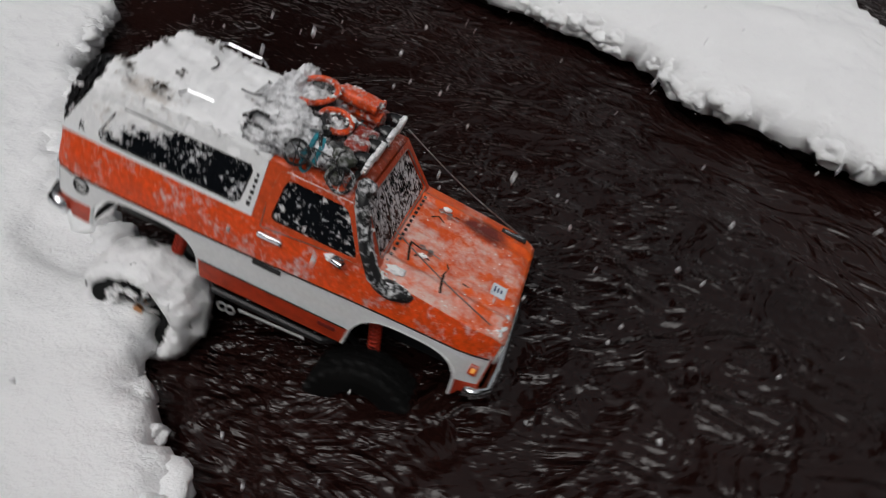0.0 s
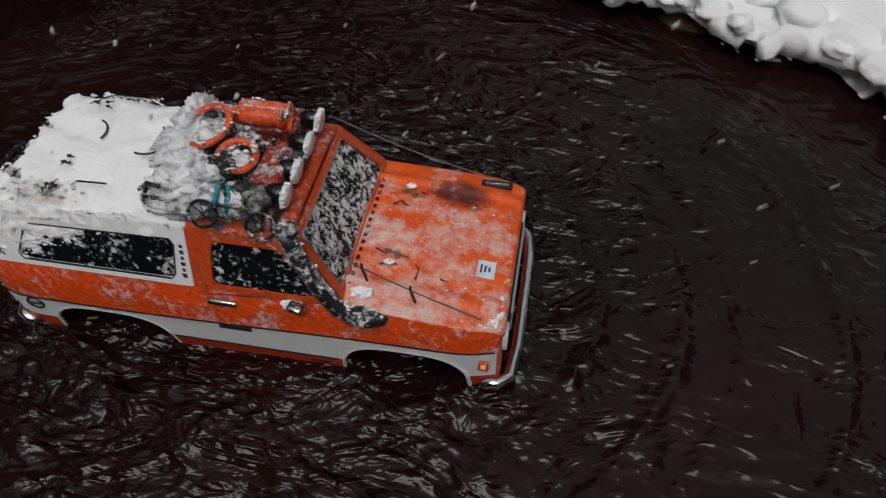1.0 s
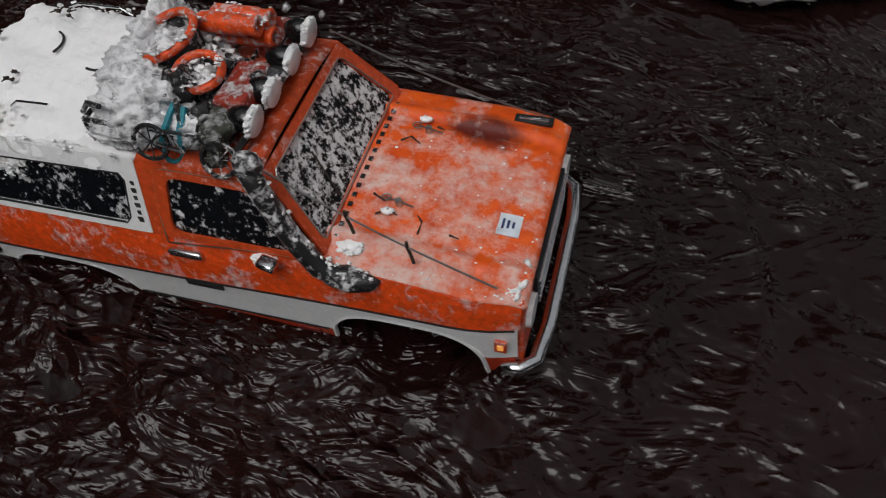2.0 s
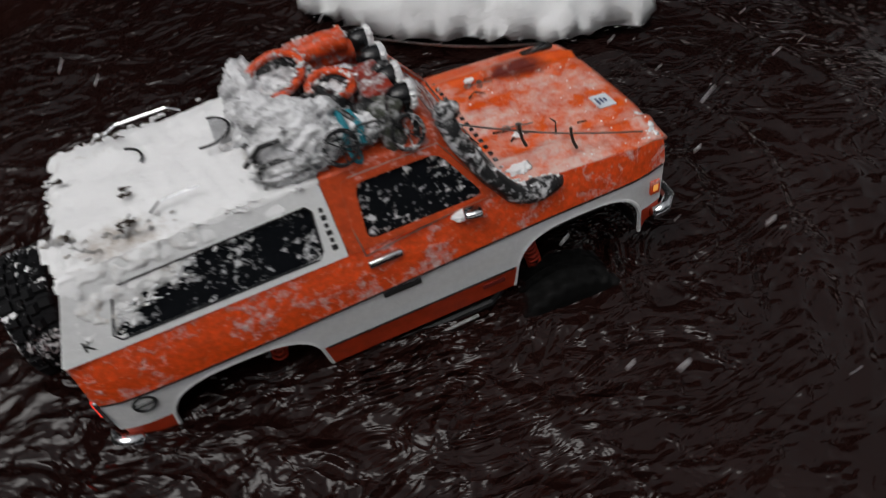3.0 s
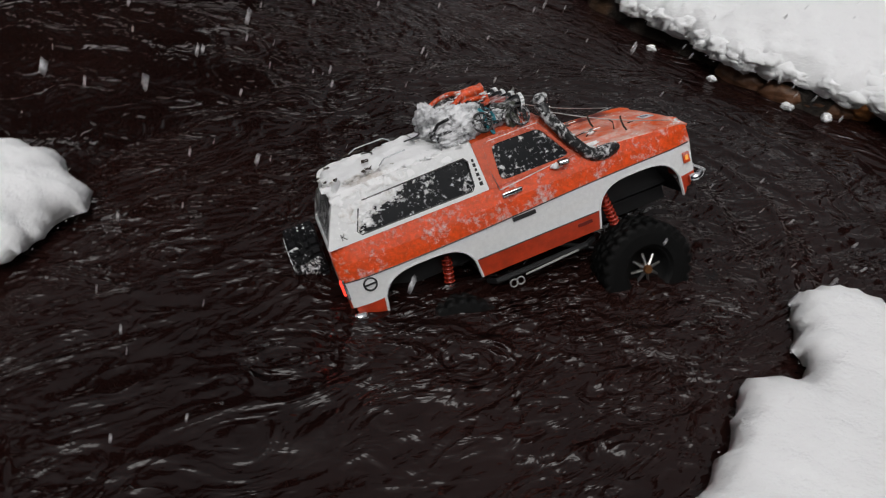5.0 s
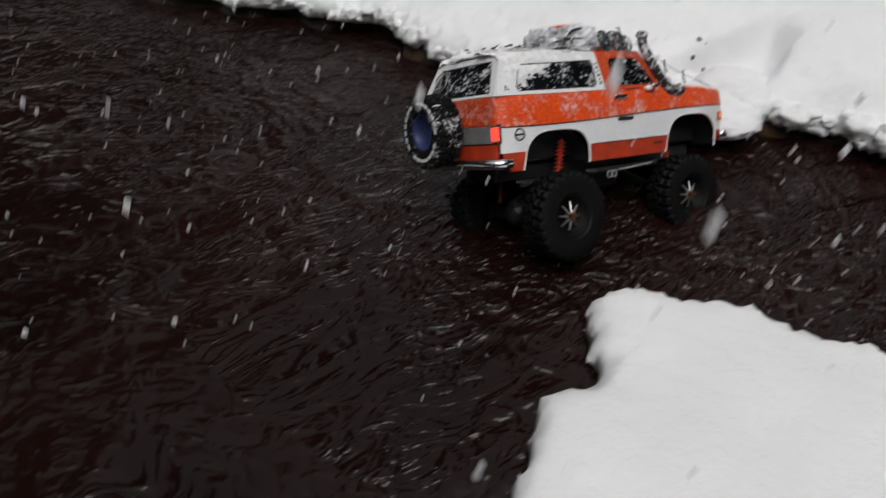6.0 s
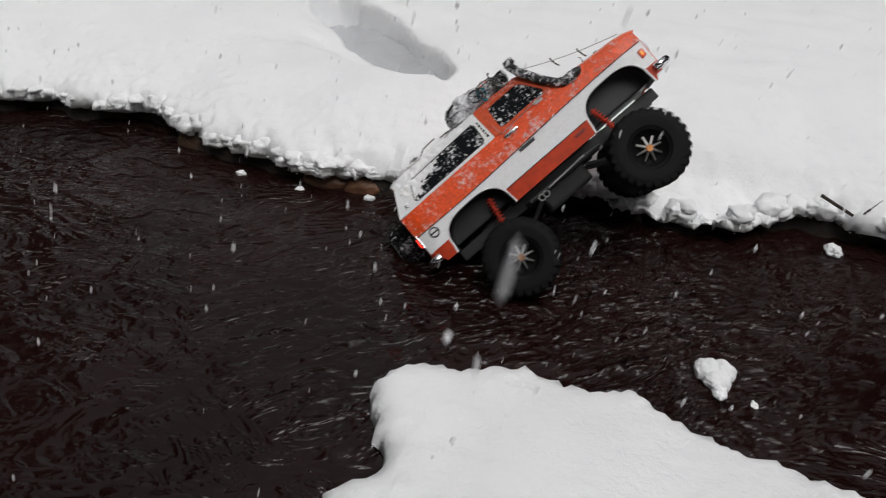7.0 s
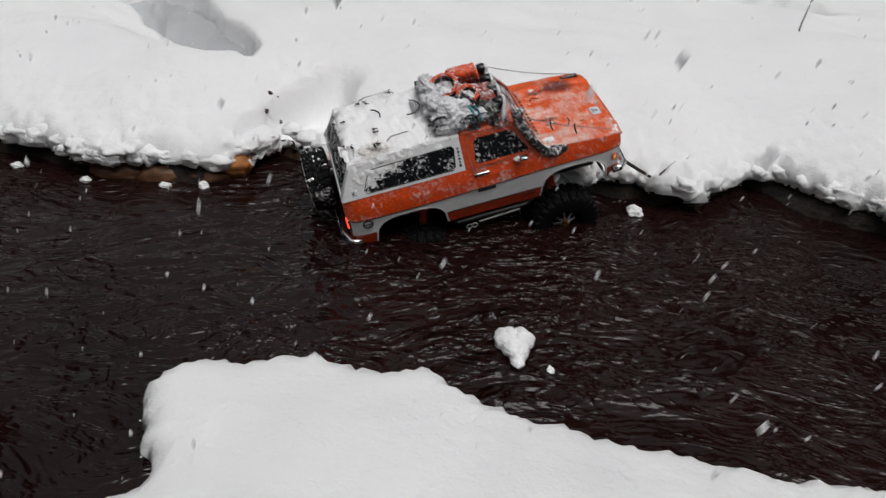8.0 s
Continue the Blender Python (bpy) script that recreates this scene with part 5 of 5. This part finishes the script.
# roof snow and the things that stick out of it
def roof_snow():
    """A soft blanket that rolls over the roof's edges."""
    nx, ny = 130, 110
    x, y = np.meshgrid(np.linspace(-0.250, -0.043, nx), np.linspace(-0.089, 0.089, ny), indexing="ij")
    out = np.minimum.reduce([(x + 0.244) / 0.020, (-0.047 - x) / 0.012, (0.083 - y) / 0.014, (y + 0.083) / 0.014])
    cover = np.clip(out + 0.34 * fbm(x, y, 130.0, 3, 61), 0, 1)
    puff = np.sqrt(1 - (1 - cover) ** 2)
    thin = np.clip((y + 0.085) / 0.07, 0.45, 1) * np.clip((-0.02 - x) / 0.07, 0.55, 1)
    base = 0.2005 + 0.008 * (1 - np.minimum(np.abs(y) / 0.081, 1) ** 4.5) - 0.010 * np.clip((np.abs(y) - 0.081) / 0.008, 0, 1)
    z = base - 0.004 + puff * thin * (0.0100 + 0.0030 * fbm(x, y, 38.0, 3, 62) + 0.0012 * fbm(x, y, 170.0, 2, 66)) + puff * 0.0004 * fbm(x, y, 420.0, 2, 67)
    i = np.arange(nx * ny).reshape(nx, ny)
    q = np.stack([i[:-1, :-1], i[1:, :-1], i[1:, 1:], i[:-1, 1:]], -1)
    c = np.maximum.reduce([cover[:-1, :-1], cover[1:, :-1], cover[1:, 1:], cover[:-1, 1:]]) > 0.02
    return obj("roof_snow", np.stack([x, y, z], -1).reshape(-1, 3).tolist(), q[c].reshape(-1, 4).tolist(), ROOF_SNOW, truck, "soft snow blanket on the rear roof")


def side_clot():
    """Ragged gritty snow sliding from the roof's rear corner over the side window."""
    nx, nz = 120, 56
    x, z = np.meshgrid(np.linspace(-0.262, -0.085, nx), np.linspace(0.146, 0.2035, nz), indexing="ij")
    foot = np.interp(x, (-0.262, -0.235, -0.205, -0.165, -0.135, -0.10), (0.146, 0.149, 0.158, 0.173, 0.187, 0.202))
    cover = (z - foot) / 0.020 + 0.30 * fbm(x, z, 150.0, 3, 71) + 0.15 * fbm(x, z, 480.0, 2, 72) - 0.10
    cover = np.minimum(cover, (x + 0.263 - (z - 0.1385) * 0.46) / 0.010)
    up = np.clip(cover, 0, 1)
    half = np.interp(z, (0.142, 0.20, 0.21), (0.100, 0.080, 0.074))
    y = -half + 0.0015 - np.sqrt(up) * (0.0036 + 0.0016 * fbm(x, z, 330.0, 2, 73))
    i = np.arange(nx * nz).reshape(nx, nz)
    q = np.stack([i[:-1, :-1], i[1:, :-1], i[1:, 1:], i[:-1, 1:]], -1)
    c = np.maximum.reduce([up[:-1, :-1], up[1:, :-1], up[1:, 1:], up[:-1, 1:]]) > 0.01
    return obj("side_snow", np.stack([x, y, z], -1).reshape(-1, 3).tolist(), q[c].reshape(-1, 4).tolist(), SLIDE, truck, "soft snow with a little silt sliding over the side window")


def snow_lump_field(name, spots, mat, label, seed):
    """Many small ragged clots scattered round a few spots: (x, y, z, spread, count, size)."""
    rng = random.Random(seed)
    bm = bmesh.new()
    for cx, cy, cz, spread, n, size in spots:
        for k in range(n):
            r = size * rng.uniform(0.35, 1.0)
            lump(bm, (max(-0.244, cx + rng.gauss(0, spread)), min(0.082, max(-0.084, cy + rng.gauss(0, spread * 0.5))), cz + rng.uniform(-0.002, 0.003)), (r * 1.4, r, r * 0.7), k, 1.1, 2, 2.4)
    return tagged(part(name, bm, mat, truck, label, True), kind="stuff")


def slide_crumbs():
    """Small clots that cling round the slide's ragged lower edge."""
    rng = random.Random(57)
    bm = bmesh.new()
    for k in range(190):
        x = rng.uniform(-0.255, -0.09)
        foot = float(np.interp(x, (-0.262, -0.235, -0.205, -0.165, -0.135, -0.10), (0.147, 0.150, 0.160, 0.175, 0.188, 0.202)))
        z = foot + rng.gauss(0.003, 0.006)
        if z > 0.206 or z < 0.147 or x < -0.262 + (z - 0.1385) * 0.46:
            continue
        half = float(np.interp(z, (0.142, 0.20, 0.21), (0.100, 0.080, 0.074)))
        r = rng.uniform(0.0006, 0.0016)
        lump(bm, (x, -half - 0.0008, z), (r * 1.5, r * 0.6, r), k, 1.1, 2, 2.2)
    return tagged(part("side_grit", bm, CLOT, truck, "clots of snow on the side window", True), kind="stuff")


roof_snow()
side_clot()
slide_crumbs()
snow_lump_field("grit", [(-0.205, -0.064, 0.2105, 0.018, 22, 0.0018), (-0.170, -0.068, 0.2095, 0.014, 14, 0.0018), (-0.236, -0.045, 0.207, 0.008, 14, 0.0022), (-0.078, -0.010, 0.2165, 0.010, 26, 0.0022)], GRIT, "brown grit in the snow", 23)
snow_lump_field("edge_snow", [(-0.150, 0.080, 0.207, 0.030, 20, 0.0022), (-0.200, 0.078, 0.206, 0.022, 18, 0.0022), (-0.238, 0.030, 0.205, 0.020, 20, 0.0022), (-0.100, -0.080, 0.203, 0.030, 16, 0.0018)], CLOT, "loose snow crumbs at the roof's edge", 26)
for x, y, r, a0, a1, z in ((-0.111, 0.006, 0.0205, -1.9, 1.3, 0.2215), (-0.182, 0.012, 0.0195, -0.4, 1.2, 0.2178)):
    bm = bmesh.new()
    tube(bm, [(x + r * math.cos(a0 + (a1 - a0) * k / 18), y + r * math.sin(a0 + (a1 - a0) * k / 18), z) for k in range(19)], 0.0011, 6)
    vent = part("roof_vent", bm, BLACK, truck, "round black roof vent half buried in snow")
    if r > 0.0200:
        for k in range(8):
            v = -0.014 + 0.0040 * k
            w = math.sqrt(r * r - v * v) * 0.92
            slab("vent_slat", (w - 0.006, 0.0016, 0.0026), (x + 0.006 + (w - 0.006) / 2, y + v, z - 0.0006), LENS, "", 0.0003, vent)
            slab("vent_slot", (w - 0.006, 0.0014, 0.0020), (x + 0.006 + (w - 0.006) / 2, y + v + 0.0020, z - 0.0010), BLACK, "", 0.0003, vent)
for pts in ([(-0.166, -0.056, 0.211), (-0.156, -0.056, 0.2180), (-0.134, -0.056, 0.2190), (-0.126, -0.056, 0.2190)], [(-0.190, 0.066, 0.217), (-0.178, 0.066, 0.2215), (-0.135, 0.066, 0.2215), (-0.125, 0.066, 0.215)]):
    bm = bmesh.new()
    tube(bm, pts, 0.0011, 6)
    part("roof_rail", bm, CHROME, truck, "bright steel rail showing through the snow")
bm = bmesh.new()
rng = random.Random(23)
for cx, cy, n in ((-0.190, 0.055, 4), (-0.176, -0.030, 3), (-0.226, 0.020, 2), (-0.135, 0.066, 4), (-0.185, -0.058, 5), (-0.232, -0.052, 3)):
    for k in range(n):
        a = rng.uniform(0, 6.28)
        p = Vector((cx + rng.gauss(0, 0.005), cy + rng.gauss(0, 0.004), 0.2185 if cy > -0.04 else 0.2130))
        q = p + Vector((0.007 * math.cos(a), 0.007 * math.sin(a), rng.uniform(-0.001, 0.004)))
        rod(bm, p, q, 0.0009, 5, 0.0005)
        lump(bm, p, (0.0022, 0.0018, 0.0014), k, 1.0, 2, 2.0)
tagged(part("debris", bm, TWIG, truck, "dark twig bits in the roof snow"), kind="stuff")


# ---- wheels ----
def wheel(parent, at, s, spare=False):
    hub = new("spare_wheel" if spare else "wheel")
    hub.parent = parent
    R, W = (0.057, 0.046) if spare else (0.069, 0.052)
    m = pose(0, 0, 0, 90 * (1 if s < 0 else -1), 0, 0)
    bm = bmesh.new()
    h = W / 2
    seg = 156
    prof = [(0.50, 0.86), (0.56, 0.98), (0.72, 1.0), (0.80, 1.0), (0.83, 0.985), (0.90, 0.94), (0.94, 0.88), (0.955, 0.84)]
    prof += [(0.965, w) for w in (0.80, 0.62, 0.44, 0.42, 0.26, 0.08, 0.04)]
    prof = prof + [(r, -w) for r, w in prof[::-1]]
    rings = []
    for r, w in prof:
        ring = []
        for k in range(seg):
            u = k / 6
            if r > 0.84:
                row = 0 if abs(w) > 0.43 else 1
                shift = (0.5 if w > 0 else 0.0) + 0.25 * row
                on = (u + shift) % 1.0 < 0.60 and not 0.415 < abs(w) < 0.425 and abs(w) > 0.05
                r2 = r + (0.055 if on else -0.012)
            else:
                r2 = r
            a = 2 * math.pi * k / seg
            ring.append(bm.verts.new(m @ Vector((R * r2 * math.cos(a), R * r2 * math.sin(a), w * h))))
        rings.append(ring)
    for a, b in zip(rings[:-1], rings[1:]):
        for k in range(seg):
            bm.faces.new((a[k], a[(k + 1) % seg], b[(k + 1) % seg], b[k]))
    part("tyre", bm, RUBBER_FROST if spare else RUBBER, hub, "black knobbly tyre")
    bm = bmesh.new()
    lathe(bm, [(R * 0.52, h * 0.80), (R * 0.50, h * 0.86), (R * 0.46, h * 0.70), (R * 0.40, h * 0.30), (0.0005, h * 0.28)], m, 40)
    rim = part("rim", bm, BLUE if spare else RUBBER, hub, "dark blue cover" if spare else "black dished rim", True)
    if spare:
        for k in range(24):
            if k % 8 == 7:
                continue
            bm = bmesh.new()
            ca = 2 * math.pi * k / 24
            box(bm, (R * 0.085, R * 0.15, 0.0012), (0, 0, 0), 0.0, m @ Matrix.Rotation(ca, 4, "Z") @ Matrix.Translation((R * 0.78, 0, h * 1.01)))
            part("sidewall_mark", bm, LENS, hub)
        bm = bmesh.new()
        for k in range(14):
            a = 1.57 + 0.9 * math.sin(k * 2.4)
            lump(bm, (0.055 * math.cos(a), 0.018 * math.sin(k * 1.7), 0.055 * math.sin(a)), (0.0036, 0.0030, 0.0016), k, 0.9, 2)
        part("tread_snow", bm, CLOT, hub, "snow packed on the spare tyre's tread", True)
    if not spare:
        for k in range(8):
            a = 2 * math.pi * k / 8
            bm = bmesh.new()
            ca, sa = math.cos(a), math.sin(a)
            rod(bm, m @ Vector((0.006 * ca, 0.006 * sa, h * 0.62)), m @ Vector((R * 0.33 * ca, R * 0.33 * sa, h * 0.46)), 0.0028, 6, 0.0018)
            part("spoke", bm, STEEL, rim)
        bm = bmesh.new()
        rod(bm, m @ Vector((0, 0, h * 0.3)), m @ Vector((0, 0, h * 0.86)), 0.0065, 6)
        part("hub_nut", bm, COPPER, rim, "copper-coloured hub nut")
    hub.matrix_basis = at
    return hub


WHEELS = []
for x in (-0.146, 0.141):
    for s in (-1, 1):
        w = wheel(truck, pose(x, s * 0.100, -0.053), s)
        WHEELS.append((w, x, s))
sp = wheel(truck, pose(-0.299, 0.028, 0.095, 0, 0, -90), -1, True)
sp["label"] = "spare wheel on the tail with a dark blue cover"
bm = bmesh.new()
rod(bm, (-0.266, 0.028, 0.095), (-0.296, 0.028, 0.095), 0.010, 10)
part("spare_carrier", bm, BLACK, truck, "black spare wheel carrier")


# ---- the bow wave, which goes with the truck ----
def wake_disc():
    rings, seg, R = 230, 300, 0.72
    verts, faces = [], []
    for i in range(rings + 1):
        r = R * i / rings
        for k in range(seg):
            a = 2 * math.pi * k / seg
            x, y = r * math.cos(a) * 1.05, r * math.sin(a) * 0.86
            q = r / R
            fade = max(0.0, 1 - q) ** 0.8 * min(1, q * 3)
            front = 0.65 + 0.35 * math.cos(a)
            w = math.sin(q * 46 + 1.6 * noise.noise(Vector((x * 5, y * 5, 0.3)))) * 0.0036 * fade * front
            w += 0.0060 * fade * noise.noise(Vector((x * 22, y * 22, 1.7))) + 0.003 * fade * noise.noise(Vector((x * 55, y * 55, 4.1)))
            turn = 0.05 * noise.noise(Vector((math.cos(a) * 2, math.sin(a) * 2, 0.9)))
            for at, high in ((0.46, 0.0040), (0.58, 0.0062), (0.66, 0.0042), (0.80, 0.0050)):
                w += high * max(0.0, 0.30 + 0.70 * math.cos(a + 0.3)) * math.exp(-((q - at - turn) / 0.012) ** 2) * (0.5 + 0.9 * abs(noise.noise(Vector((x * 9, y * 9, at)))))
            verts.append((x, y, 0.0042 + w - 0.0075 * max(0.0, (q - 0.90) / 0.10)))
    for i in range(rings):
        for k in range(seg):
            a, b = i * seg + k, i * seg + (k + 1) % seg
            faces.append((a, a + seg, b + seg, b))
    return tagged(obj("wake", verts, faces, WAVE), "rippled bow wave round the wading truck", "wave", "", "structure")


wake = wake_disc()


# ---- falling snow ----
def snowfall(name, seed, count, top):
    """Loose flakes in a tall column of air, one sheet of many small pieces."""
    rng = random.Random(seed)
    verts, faces = [], []
    while count:
        x, y, z = rng.uniform(-3.4, 1.6), rng.uniform(-2.7, 1.6), rng.uniform(0.0, top)
        along = min(1, max(0, ((x + 1.45) * 1.45 + (y + 2.45) * 1.25) / (1.45 ** 2 + 1.25 ** 2)))
        if math.hypot(x + 1.45 - 1.45 * along, y + 2.45 - 1.25 * along) < 0.32:
            continue
        count -= 1
        r = rng.uniform(0.0010, 0.0030) * (1.6 if rng.random() < 0.10 else 1)
        c, o = Vector((x, y, z)), len(verts)
        for dx, dy, dz in ((1, 0, 0), (-1, 0, 0), (0, 1, 0), (0, -1, 0), (0, 0, 1.7), (0, 0, -1.7)):
            k = rng.uniform(0.6, 1.25)
            verts.append((x + dx * r * k, y + dy * r * k, z + dz * r * k))
        faces += [tuple(o + i for i in f) for f in ((0, 2, 4), (2, 1, 4), (1, 3, 4), (3, 0, 4), (2, 0, 5), (1, 2, 5), (3, 1, 5), (0, 3, 5))]
    return tagged(obj(name, verts, faces, FLAKE), "falling white snowflakes", "snowfall", "", "stuff")


FALLS = [(snowfall("falling_snow", 3, 25000, 8.6), 0.85, -0.10, 0.03), (snowfall("falling_snow", 8, 19000, 7.0), 0.65, 0.05, -0.06)]


# ---- snow caked on a rear wheel, which slips off into the water ----
def wheel_crust():
    bm = bmesh.new()
    rng = random.Random(29)
    torus(bm, 1.0, 1.0, Matrix.Identity(4), 120, 40)
    for i, v in enumerate(bm.verts):
        a, b = 2 * math.pi * (i // 40) / 120, 2 * math.pi * (i % 40) / 40
        out = Vector((math.cos(a), 0, math.sin(a)))
        full = 0.78 + 0.30 * math.cos(a - 0.25)
        p = out * (0.062 - 0.003 * full + (0.004 + 0.013 * full) * math.cos(b)) + Vector((0, -(0.024 + 0.011 * full) * math.sin(b), 0))
        k = 0.007 * noise.noise(p * 45) + 0.005 * abs(noise.noise(p * 110)) + 0.0025 * noise.noise(p * 260)
        v.co = p + (out * math.cos(b) + Vector((0, -math.sin(b), 0))) * k
    for k in range(34):
        a = rng.uniform(1.2, 4.6)
        r = rng.uniform(0.024, 0.038)
        s = rng.uniform(0.002, 0.005)
        lump(bm, (r * math.cos(a), -0.026, r * math.sin(a)), (s, s * 0.7, s), k, 0.9, 2, 2.2)
    ob = part("snow_crust", bm, CLOT, None, "", True)
    return tagged(ob, "broken crust of snow caked on a rear tyre", "snow clump", "", "stuff")


wheel_snow = wheel_crust()


# ---- what moves ----
def motions():
    walk(truck, TRUCK_ROWS)
    walk(wake, [(t, pose(m.translation.x, m.translation.y, 0, 0, 0, math.degrees(m.to_euler().z))) for t, m in TRUCK_ROWS])
    walk(water, [(t, pose(0.05 * t, -0.02 * t, 0)) for t in (0, 2, 4, 6, 8)])
    for ob, speed, dx, dy in FALLS:
        walk(ob, [(t, pose(dx * t, dy * t, -speed * t)) for t in (0, 1, 2, 3, 4, 5, 6, 7, 8)])
    home = (-0.315, 0.105, 0.052)
    walk(ledge, [(0.0, pose(*home)), (6.05, pose(*home)), (6.25, pose(-0.29, 0.125, 0.02, 14, 6, 8)), (6.45, pose(-0.26, 0.13, -0.10, 30, 10, 14)), (6.7, pose(-0.25, 0.13, -0.20, 34, 12, 16)), (8.0, pose(-0.25, 0.13, -0.20, 34, 12, 16))])
    seat = Matrix.Translation((-0.147, -0.100, -0.053))
    on = [(t, m @ seat) for t, m in TRUCK_ROWS if t < 0.4]
    last = on[-1][1].translation
    walk(wheel_snow, on + [(0.6, pose(last.x + 0.03, last.y + 0.03, -0.12)), (0.9, pose(last.x + 0.04, last.y + 0.04, -0.21)), (8.0, pose(last.x + 0.04, last.y + 0.04, -0.21))])
    # rolling: the way gone sets the turn of each wheel
    times = [0.2 * k for k in range(41)]
    knots = [t for t, _ in TRUCK_ROWS]
    way = [0.0]
    for (_, a), (_, b) in zip(TRUCK_ROWS[:-1], TRUCK_ROWS[1:]):
        way.append(way[-1] + (b.translation - a.translation).length)
    for w, x, s in WHEELS:
        walk(w, [(t, pose(x, s * 0.100, -0.053, 0, math.degrees(float(np.interp(t, knots, way)) * 1.25 / 0.069), 0)) for t in times])


motions()
